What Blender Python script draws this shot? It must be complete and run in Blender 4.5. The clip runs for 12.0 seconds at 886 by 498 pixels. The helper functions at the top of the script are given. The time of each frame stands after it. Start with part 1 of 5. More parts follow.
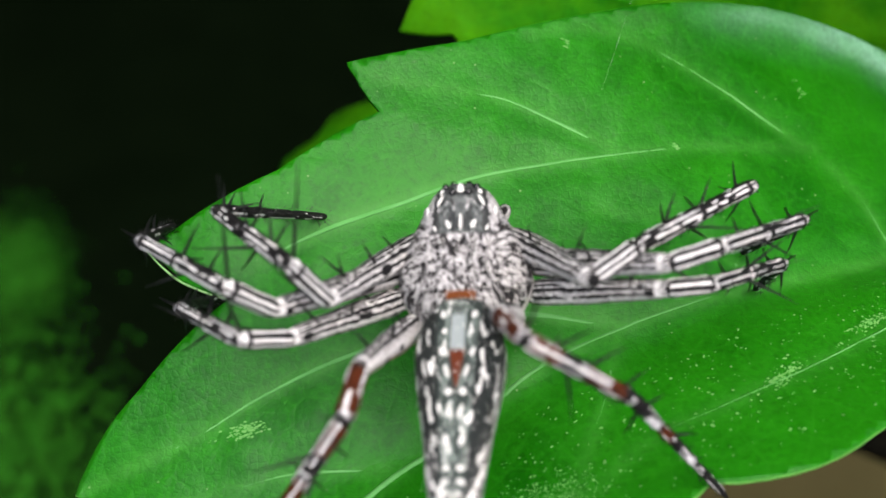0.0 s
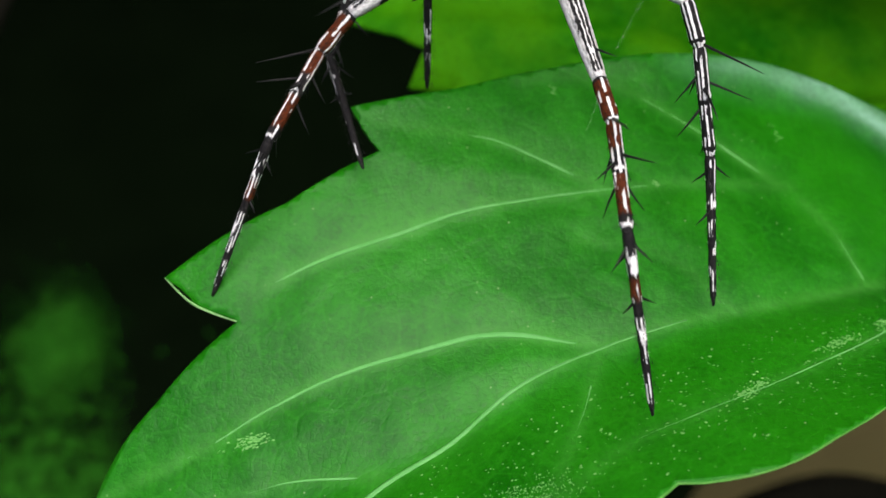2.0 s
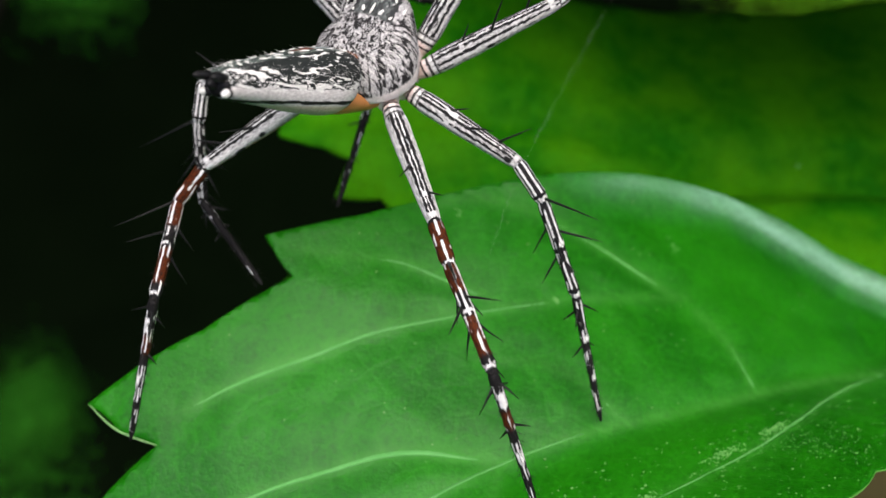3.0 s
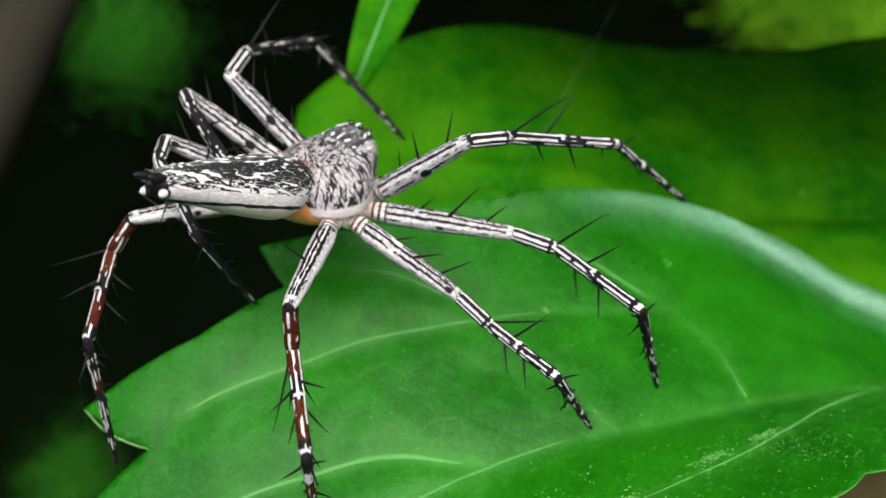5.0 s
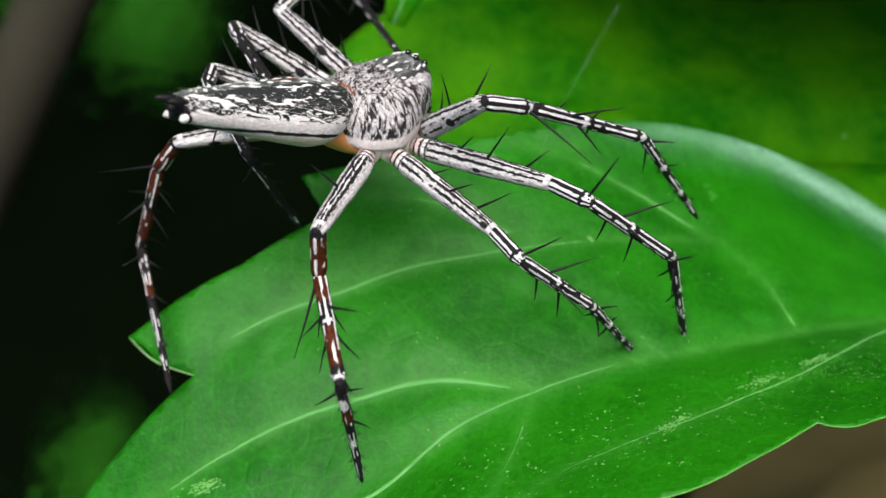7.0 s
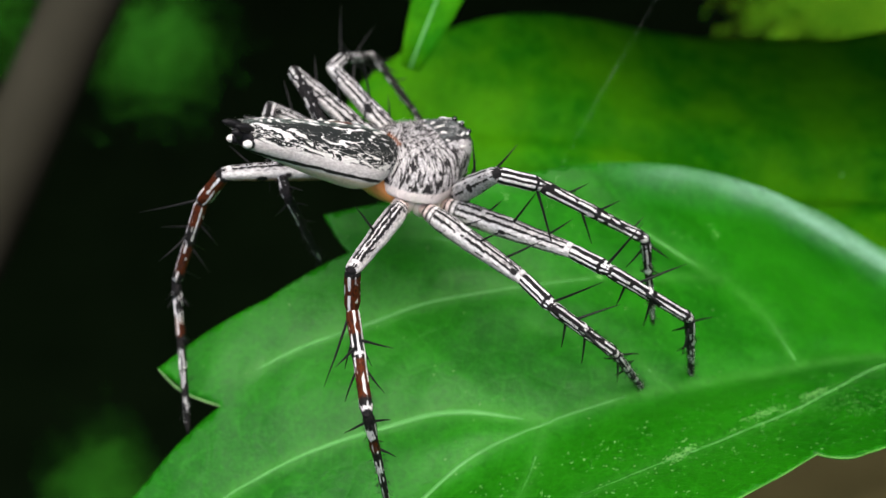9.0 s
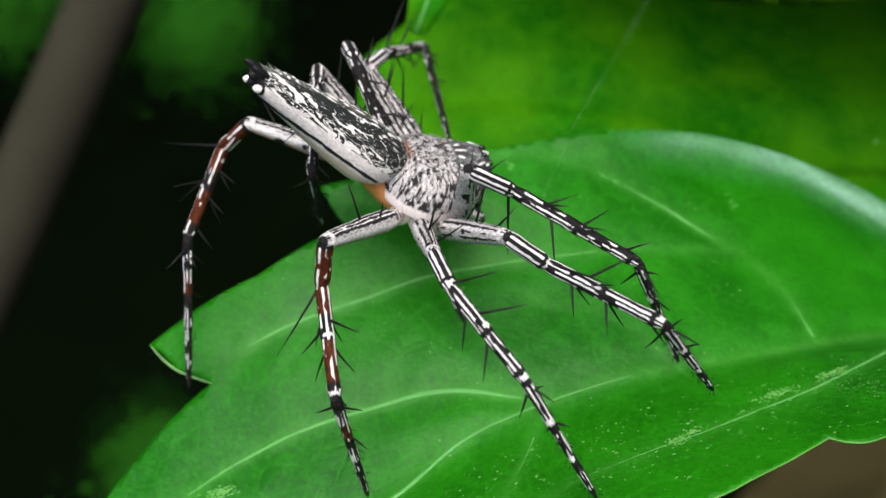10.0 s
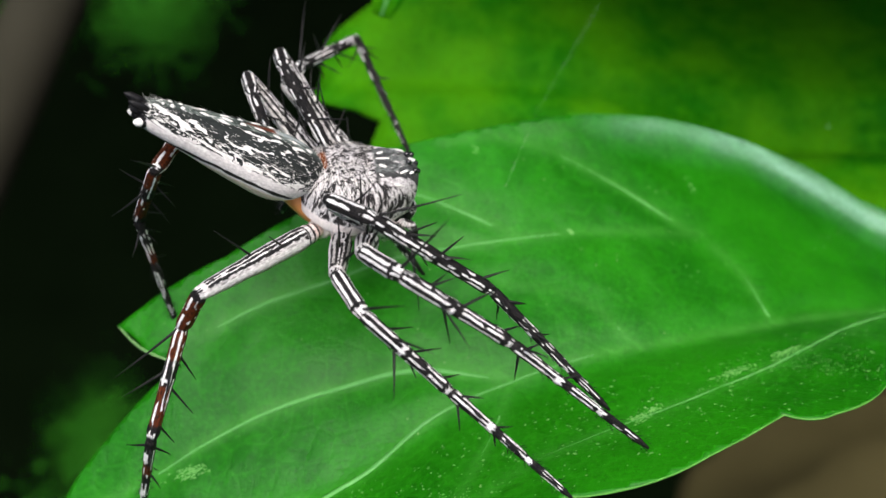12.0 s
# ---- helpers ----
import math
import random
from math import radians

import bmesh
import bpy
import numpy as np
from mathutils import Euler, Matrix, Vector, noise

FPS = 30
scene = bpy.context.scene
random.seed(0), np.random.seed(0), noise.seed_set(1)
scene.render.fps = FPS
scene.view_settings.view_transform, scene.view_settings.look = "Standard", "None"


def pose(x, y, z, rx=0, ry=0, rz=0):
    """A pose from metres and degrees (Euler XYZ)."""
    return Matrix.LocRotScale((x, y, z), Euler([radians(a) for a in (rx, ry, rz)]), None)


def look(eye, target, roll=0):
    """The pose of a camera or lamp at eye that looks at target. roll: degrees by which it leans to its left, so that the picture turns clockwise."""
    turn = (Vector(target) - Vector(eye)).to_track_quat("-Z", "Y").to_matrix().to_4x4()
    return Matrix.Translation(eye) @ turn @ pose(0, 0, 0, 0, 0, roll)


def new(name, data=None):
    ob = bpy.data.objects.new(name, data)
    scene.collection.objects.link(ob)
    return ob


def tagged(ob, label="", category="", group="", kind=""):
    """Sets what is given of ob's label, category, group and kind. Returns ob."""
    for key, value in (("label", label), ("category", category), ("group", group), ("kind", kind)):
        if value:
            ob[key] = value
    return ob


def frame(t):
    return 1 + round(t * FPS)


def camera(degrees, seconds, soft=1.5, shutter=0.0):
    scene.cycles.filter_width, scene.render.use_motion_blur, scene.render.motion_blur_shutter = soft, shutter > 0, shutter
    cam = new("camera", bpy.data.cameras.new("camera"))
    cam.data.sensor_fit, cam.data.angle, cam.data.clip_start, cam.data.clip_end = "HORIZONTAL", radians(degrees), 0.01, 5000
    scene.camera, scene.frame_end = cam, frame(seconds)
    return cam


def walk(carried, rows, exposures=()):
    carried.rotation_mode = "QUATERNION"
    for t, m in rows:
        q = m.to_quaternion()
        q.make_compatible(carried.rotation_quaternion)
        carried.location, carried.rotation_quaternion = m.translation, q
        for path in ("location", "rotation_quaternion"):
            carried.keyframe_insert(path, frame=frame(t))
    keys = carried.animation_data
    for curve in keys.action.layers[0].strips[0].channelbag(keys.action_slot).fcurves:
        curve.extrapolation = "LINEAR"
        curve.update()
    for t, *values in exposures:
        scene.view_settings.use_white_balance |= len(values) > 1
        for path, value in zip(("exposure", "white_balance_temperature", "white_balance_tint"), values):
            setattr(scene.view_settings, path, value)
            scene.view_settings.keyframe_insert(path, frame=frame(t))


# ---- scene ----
MM = 0.001
cam = camera(45, 12.0, soft=1.5)
cam.data.dof.use_dof = True
cam.data.dof.focus_distance = 0.0357
cam.data.dof.aperture_fstop = 68


def eye(x, y, z, rx, ry, rz):
    """A camera pose from millimetres and degrees."""
    return pose(x * MM, y * MM, z * MM, rx, ry, rz)


walk(cam, [
    (0.0, eye(-4.84, -16.14, 31.21, 30.02, -0.70, -1.84)),
    (0.5, eye(-3.17, -17.21, 31.31, 32.38, 0.93, -0.72)),
    (1.0, eye(-1.97, -20.70, 30.90, 30.31, -1.18, -2.66)),
    (1.3, eye(-2.21, -21.63, 31.23, 31.83, -0.64, -2.74)),
    (1.5, eye(-2.32, -21.10, 31.93, 32.74, 0.45, -1.19)),
    (1.7, eye(-2.35, -21.20, 31.86, 35.10, 1.44, -0.67)),
    (2.0, eye(-3.26, -19.43, 32.62, 34.55, 1.14, -0.71)),
    (2.5, eye(-1.31, -18.43, 34.62, 36.83, 2.20, -0.72)),
    (3.0, eye(-0.43, -18.44, 36.26, 36.87, 0.89, -2.31)),
    (3.5, eye(1.12, -17.69, 37.30, 36.49, 0.20, -3.23)),
    (5.3, eye(1.87, -21.44, 34.80, 41.56, 3.35, -0.70)),
    (5.5, eye(1.87, -21.44, 34.80, 39.61, 3.35, -1.30)),
    (6.0, eye(2.10, -21.37, 33.36, 39.01, 3.84, -0.66)),
    (6.5, eye(1.24, -22.58, 32.49, 39.89, 3.65, -0.64)),
    (7.0, eye(0.71, -22.90, 33.09, 40.81, 4.01, -0.37)),
    (7.5, eye(0.44, -23.52, 33.77, 43.56, 5.51, 0.72)),
    (9.3, eye(0.16, -24.09, 34.95, 42.14, 3.72, -0.29)),
    (9.5, eye(1.44, -24.33, 34.27, 42.55, 4.87, 0.44)),
    (9.7, eye(1.96, -23.10, 33.75, 40.76, 5.14, 1.20)),
    (10.0, eye(2.21, -22.65, 33.45, 40.85, 6.04, 1.54)),
    (10.3, eye(0.20, -20.53, 34.90, 40.85, 4.86, 1.30)),
    (10.5, eye(-0.08, -20.02, 35.84, 40.52, 4.51, 1.54)),
    (11.0, eye(0.65, -22.02, 37.10, 42.97, 4.27, 0.94)),
    (11.5, eye(1.16, -23.39, 35.32, 40.52, 2.78, -1.06)),
    (12.0, eye(1.75, -22.97, 34.16, 39.50, 4.09, 0.00)),
], exposures=[(0, 0.82), (0.5, 0.55), (1.2, 0.72), (2.5, 0.56), (3.5, 0.60), (6, 0.72), (7.5, 0.72), (10.5, 0.72), (12, 0.80)])

# ---- light: bright overcast sky, soft sun nearly overhead ----
world = bpy.data.worlds.new("world")
scene.world = world
world.use_nodes = True
wn = world.node_tree.nodes
sky = wn.new("ShaderNodeTexSky")
sky.sky_type = "NISHITA"
sky.sun_disc = False
sky.sun_elevation = radians(72)
sky.sun_rotation = radians(130)
sky.air_density = 0.6
sky.dust_density = 5.0
sky.ozone_density = 0.6
world.node_tree.links.new(sky.outputs[0], wn["Background"].inputs[0])
wn["Background"].inputs[1].default_value = 0.16
sun_data = bpy.data.lights.new("sun", "SUN")
sun_data.energy = 1.7
sun_data.angle = radians(50)
sun_data.color = (1.0, 0.985, 0.96)
sun = new("sun", sun_data)
sun.matrix_world = look((-0.07, -0.10, 0.57), (0, 0.02, 0))


# ---- materials ----
class Mat:
    """A small builder of node materials."""

    def __init__(self, name, rough=0.6, metal=0.0, spec=0.5):
        self.m = bpy.data.materials.new(name)
        self.m.use_nodes = True
        self.n, self.l = self.m.node_tree.nodes, self.m.node_tree.links
        self.b = self.n["Principled BSDF"]
        self.b.inputs["Roughness"].default_value = rough
        self.b.inputs["Metallic"].default_value = metal
        self.b.inputs["Specular IOR Level"].default_value = spec

    def coord(self, kind="Object", scale=(1, 1, 1), shift=(0, 0, 0)):
        c, m = self.n.new("ShaderNodeTexCoord"), self.n.new("ShaderNodeMapping")
        m.inputs["Scale"].default_value, m.inputs["Location"].default_value = scale, shift
        self.l.new(c.outputs[kind], m.inputs["Vector"])
        return m.outputs[0]

    def noise(self, vector, scale, detail=3.0, rough=0.55, distort=0.0):
        t = self.n.new("ShaderNodeTexNoise")
        for key, value in (("Scale", scale), ("Detail", detail), ("Roughness", rough), ("Distortion", distort)):
            t.inputs[key].default_value = value
        self.l.new(vector, t.inputs["Vector"])
        return t.outputs["Fac"]

    def voronoi(self, vector, scale, feature="F1"):
        t = self.n.new("ShaderNodeTexVoronoi")
        t.feature = feature
        t.inputs["Scale"].default_value = scale
        self.l.new(vector, t.inputs["Vector"])
        return t.outputs["Distance"]

    def split(self, vector):
        s = self.n.new("ShaderNodeSeparateXYZ")
        self.l.new(vector, s.inputs[0])
        return s.outputs

    def join(self, x, y, z):
        s = self.n.new("ShaderNodeCombineXYZ")
        for socket, value in zip(s.inputs, (x, y, z)):
            self.feed(socket, value)
        return s.outputs[0]

    def feed(self, socket, value):
        if isinstance(value, (int, float, tuple)):
            socket.default_value = value
        else:
            self.l.new(value, socket)

    def math(self, op, a, b=0.0, c=0.0):
        m = self.n.new("ShaderNodeMath")
        m.operation = op
        for socket, value in zip(m.inputs, (a, b, c)):
            self.feed(socket, value)
        return m.outputs[0]

    def step(self, value, low, high):
        """0 below low, 1 above high (or the other way round), smooth between."""
        r = self.n.new("ShaderNodeMapRange")
        r.interpolation_type = "SMOOTHSTEP"
        self.feed(r.inputs["Value"], value)
        if low < high:
            r.inputs["From Min"].default_value, r.inputs["From Max"].default_value = low, high
        else:
            r.inputs["From Min"].default_value, r.inputs["From Max"].default_value = high, low
            r.inputs["To Min"].default_value, r.inputs["To Max"].default_value = 1, 0
        return r.outputs["Result"]

    def band(self, value, low, high, soft):
        return self.math("MULTIPLY", self.step(value, low - soft, low + soft), self.step(value, high + soft, high - soft))

    def mix(self, fac, a, b):
        m = self.n.new("ShaderNodeMix")
        m.data_type = "RGBA"
        self.feed(m.inputs["Factor"], fac)
        for socket, value in ((m.inputs[6], a), (m.inputs[7], b)):
            self.feed(socket, (*value, 1.0) if isinstance(value, tuple) else value)
        return m.outputs[2]

    def colour(self, value):
        self.feed(self.b.inputs["Base Color"], (*value, 1.0) if isinstance(value, tuple) else value)
        return self

    def rough(self, value):
        self.feed(self.b.inputs["Roughness"], value)

    def bump(self, height, strength, distance):
        b = self.n.new("ShaderNodeBump")
        b.inputs["Strength"].default_value, b.inputs["Distance"].default_value = strength, distance
        self.feed(b.inputs["Height"], height)
        self.l.new(b.outputs[0], self.b.inputs["Normal"])


WHITE, PALE, BLACK, RUST = (0.84, 0.83, 0.825), (0.56, 0.545, 0.54), (0.007, 0.007, 0.008), (0.085, 0.020, 0.006)


def leg_frame(m, seed, wave):
    """What the leg patterns share: place along the leg, angle from its upper ridge, a wavering, fine hair grain."""
    x, y, z = m.split(m.coord("Object", (1000, 1000, 1000)))
    along = m.split(m.coord("Generated"))[2]
    shift = m.math("MULTIPLY", m.n.new("ShaderNodeObjectInfo").outputs["Random"], seed)
    turn = m.math("ARCTAN2", y, x)
    wob = m.noise(m.join(m.math("MULTIPLY", x, 3.2), m.math("MULTIPLY", y, 3.2), m.math("MULTIPLY_ADD", z, 3.0, shift)), 1.0, 4.0, 0.68)
    around = m.math("ADD", m.math("ABSOLUTE", turn), m.math("MULTIPLY", m.math("SUBTRACT", wob, 0.5), wave))
    fine = m.noise(m.join(m.math("MULTIPLY", x, 16.0), m.math("MULTIPLY", y, 16.0), m.math("MULTIPLY", z, 6.0)), 1.0, 3.0)
    return x, y, z, along, shift, turn, around, fine


def broken(m, turn, z, shift, seed, pace, low):
    """1 where a line along the leg runs on, 0 where it is broken off."""
    run = m.noise(m.join(m.math("MULTIPLY", turn, 0.3), seed, m.math("MULTIPLY_ADD", z, pace, shift)), 1.0, 2.0, 0.6)
    return m.step(run, low - 0.012, low + 0.012), run


def femur_material(name, rear=False):
    """Whitish and grey stripes parted by ragged black lines along the leg, black spots, thin rings at its root."""
    m = Mat(name, 0.65, spec=0.08)
    x, y, z, along, shift, turn, around, fine = leg_frame(m, 37.0, 0.42)
    dark = None
    for centre, half, seed, low in ((0.0, 0.10, 2.0, 0.40), (0.40, 0.14, 0.0, 0.36), (1.02, 0.135, 5.0, 0.34), (1.66, 0.08, 9.0, 0.52), (2.25, 0.11, 14.0, 0.46)):
        on, run = broken(m, turn, z, shift, seed, 1.1, low)
        girth = m.math("MULTIPLY", m.math("ADD", m.math("MULTIPLY", run, 0.9), m.math("MULTIPLY", m.math("SUBTRACT", fine, 0.22), 2.6)), half)
        line = m.step(m.math("SUBTRACT", m.math("ABSOLUTE", m.math("SUBTRACT", around, centre)), girth), 0.05, -0.05)
        line = m.math("MULTIPLY", line, on)
        dark = line if dark is None else m.math("MAXIMUM", dark, line)
    if rear:
        dark = m.math("MULTIPLY", dark, m.step(around, 0.95, 0.65))
    dots = m.voronoi(m.join(m.math("MULTIPLY", x, 1.2), m.math("MULTIPLY", y, 1.2), m.math("MULTIPLY_ADD", z, 0.8, shift)), 1.1)
    dark = m.math("MAXIMUM", dark, m.math("MULTIPLY", m.step(dots, 0.25, 0.20), m.step(around, 0.5, 0.7)))
    edge = m.math("MULTIPLY_ADD", fine, 0.02, along)
    dark = m.math("MULTIPLY", dark, m.step(edge, 0.17, 0.19))
    for at, wide in ((0.085, 0.015), (0.125, 0.017), (0.168, 0.013)):
        dark = m.math("MAXIMUM", dark, m.math("MULTIPLY", m.band(edge, at, at + wide, 0.004), m.step(around, 2.3, 1.9)))
    dark = m.math("MULTIPLY", dark, m.math("SUBTRACT", 1.0, m.band(along, 0.92, 0.955, 0.006)))
    dark = m.math("MAXIMUM", dark, m.step(edge, 0.988, 0.994))
    white = m.mix(m.step(fine, 0.35, 0.7), (0.78, 0.765, 0.76), (0.48, 0.465, 0.46))
    grey = m.mix(m.step(fine, 0.38, 0.62), (0.56, 0.54, 0.535), (0.24, 0.235, 0.23))
    stripe = m.math("MAXIMUM", m.band(around, 0.30, 0.92, 0.10), m.step(around, 1.35, 1.7))
    base = m.mix(m.math("MULTIPLY", stripe, 0.8), white, grey)
    base = m.mix(m.math("MULTIPLY", m.step(edge, 0.16, 0.08), 0.8), base, (0.72, 0.52, 0.46))
    if rear:
        under = m.math("MULTIPLY", m.step(around, 1.7, 2.2), m.band(along, 0.16, 0.92, 0.08))
        base = m.mix(m.math("MULTIPLY", under, 0.85), base, m.mix(fine, (0.34, 0.15, 0.045), (0.20, 0.07, 0.02)))
    m.colour(m.mix(dark, base, m.mix(fine, BLACK, (0.018, 0.017, 0.017))))
    m.bump(fine, 0.5, 0.0001)
    return m.m


def dash_material(name, share, red=(), white=(), black=()):
    """Black skin with lines of white hair along the leg, broken into dashes; white knobs on the upper side, rust stretches, black rings."""
    m = Mat(name, 0.65, spec=0.08)
    x, y, z, along, shift, turn, around, fine = leg_frame(m, 41.0, 0.42)
    ragged = m.math("ADD", along, m.math("MULTIPLY", m.math("SUBTRACT", fine, 0.5), 0.05))
    light = None
    for centre, half, seed, pace, low in ((0.0, 0.20, 0.0, 0.75, 0.56 - 0.26 * share), (0.95, 0.20, 4.0, 0.9, 0.57 - 0.22 * share), (1.65, 0.17, 8.0, 1.2, 0.60 - 0.20 * share), (2.5, 0.2, 13.0, 1.3, 0.64 - 0.20 * share)):
        on = broken(m, turn, z, shift, seed, pace, low)[0]
        girth = m.math("MULTIPLY", m.math("ADD", 0.45, m.math("MULTIPLY", fine, 1.0)), half)
        line = m.math("MULTIPLY", m.step(m.math("SUBTRACT", m.math("ABSOLUTE", m.math("SUBTRACT", around, centre)), girth), 0.06, -0.06), on)
        light = line if light is None else m.math("MAXIMUM", light, line)
    skin = m.mix(m.step(fine, 0.35, 0.75), BLACK, (0.022, 0.020, 0.019))
    for low, high in red:
        skin = m.mix(m.band(ragged, low, high, 0.02), skin, m.mix(m.step(fine, 0.45, 0.65), RUST, (0.025, 0.009, 0.005)))
    for low, high in black:
        light = m.math("MULTIPLY", light, m.math("SUBTRACT", 1.0, m.band(ragged, low, high, 0.008)))
    for low, high in white:
        light = m.math("MAXIMUM", light, m.math("MULTIPLY", m.band(ragged, low, high, 0.008), m.step(m.math("MULTIPLY_ADD", fine, 0.8, around), 1.25, 1.05)))
    m.colour(m.mix(light, skin, m.mix(m.step(fine, 0.4, 0.75), WHITE, PALE)))
    m.bump(m.math("MULTIPLY_ADD", light, 0.6, fine), 0.6, 0.0001)
    return m.m


def carapace_material():
    m = Mat("carapace_hair", 0.7, spec=0.12)
    x, y, z = m.split(m.coord("Object", (1000, 1000, 1000)))
    turn = m.math("ARCTAN2", y, m.math("ADD", x, 0.35))
    r = m.math("SQRT", m.math("ADD", m.math("MULTIPLY", y, y), m.math("MULTIPLY", m.math("ADD", x, 0.35), m.math("ADD", x, 0.35))))
    radial = m.noise(m.join(m.math("MULTIPLY", turn, 6.0), m.math("MULTIPLY", r, 0.9), m.math("MULTIPLY", z, 1.1)), 2.0, 1.6, 0.5, 0.8)
    grizzle = m.noise(m.join(m.math("MULTIPLY", x, 3.8), m.math("MULTIPLY", y, 6.2), m.math("MULTIPLY", z, 5.0)), 1.2, 1.8, 0.5, 1.2)
    blotch = m.noise(m.join(m.math("MULTIPLY", x, 1.6), m.math("MULTIPLY", m.math("ABSOLUTE", y), 1.6), m.math("MULTIPLY", z, 1.6)), 1.1, 2.0)
    flank = m.step(r, 0.8, 1.6)
    mixed = m.math("ADD", m.math("MULTIPLY", radial, flank), m.math("MULTIPLY", grizzle, m.math("SUBTRACT", 1.0, flank)))
    fine = m.noise(m.join(m.math("MULTIPLY", x, 13.0), m.math("MULTIPLY", y, 13.0), m.math("MULTIPLY", z, 13.0)), 1.0, 3.0)
    cut = m.math("ADD", m.math("ADD", mixed, m.math("MULTIPLY", m.math("SUBTRACT", fine, 0.5), 0.17)), m.math("MULTIPLY", m.math("SUBTRACT", blotch, 0.5), 0.30))
    rim = m.step(m.math("MULTIPLY_ADD", fine, 0.2, z), -0.26, -0.40)
    light = m.math("MAXIMUM", m.math("ADD", m.math("MULTIPLY", m.step(cut, 0.455, 0.485), 0.30), m.math("MULTIPLY", m.step(cut, 0.505, 0.535), 0.70)), rim)
    base = m.mix(m.step(fine, 0.3, 0.7), (0.66, 0.64, 0.64), (0.26, 0.25, 0.25))
    base = m.mix(rim, base, m.mix(fine, (0.86, 0.80, 0.78), (0.66, 0.60, 0.58)))
    col = m.mix(light, m.mix(fine, (0.008, 0.008, 0.009), (0.035, 0.032, 0.032)), base)
    side = m.math("ABSOLUTE", y)
    head = m.math("MULTIPLY", m.math("MULTIPLY", m.step(x, 0.34, 0.46), m.step(m.math("SUBTRACT", side, m.math("MULTIPLY", m.math("ABSOLUTE", m.math("SUBTRACT", x, 0.95)), -0.3)), 1.10, 1.02)), m.step(z, 0.50, 0.66))
    mark = m.noise(m.join(m.math("MULTIPLY", x, 2.0), m.math("MULTIPLY", side, 4.5), 3.0), 1.3, 2.0, 0.5, 0.8)
    cap = m.mix(m.step(m.math("SUBTRACT", side, 0.62), -0.08, 0.10), m.mix(m.step(mark, 0.42, 0.58), (0.020, 0.023, 0.023), (0.13, 0.145, 0.14)), (0.020, 0.022, 0.022))
    col = m.mix(m.math("MULTIPLY", head, m.step(mark, 0.66, 0.58)), col, m.mix(m.math("MULTIPLY", fine, 0.3), cap, (0.12, 0.12, 0.12)))
    ring = m.math("MULTIPLY", m.band(m.math("ADD", side, m.math("MULTIPLY", m.math("SUBTRACT", mark, 0.5), 0.5)), 0.78, 1.02, 0.03), m.math("MULTIPLY", m.step(x, 0.45, 0.6), m.step(z, 0.45, 0.6)))
    col = m.mix(m.math("MULTIPLY", ring, 0.85), col, base)
    rust = m.math("MULTIPLY", m.band(x, -2.3, -1.26, 0.06), m.step(m.math("ADD", side, m.math("MULTIPLY", m.math("SUBTRACT", fine, 0.5), 0.3)), 0.46, 0.38))
    col = m.mix(m.math("MULTIPLY", rust, m.step(z, -0.1, 0.1)), col, m.mix(fine, (0.18, 0.055, 0.014), (0.10, 0.028, 0.008)))
    m.colour(col)
    m.bump(cut, 0.8, 0.00012)
    return m.m


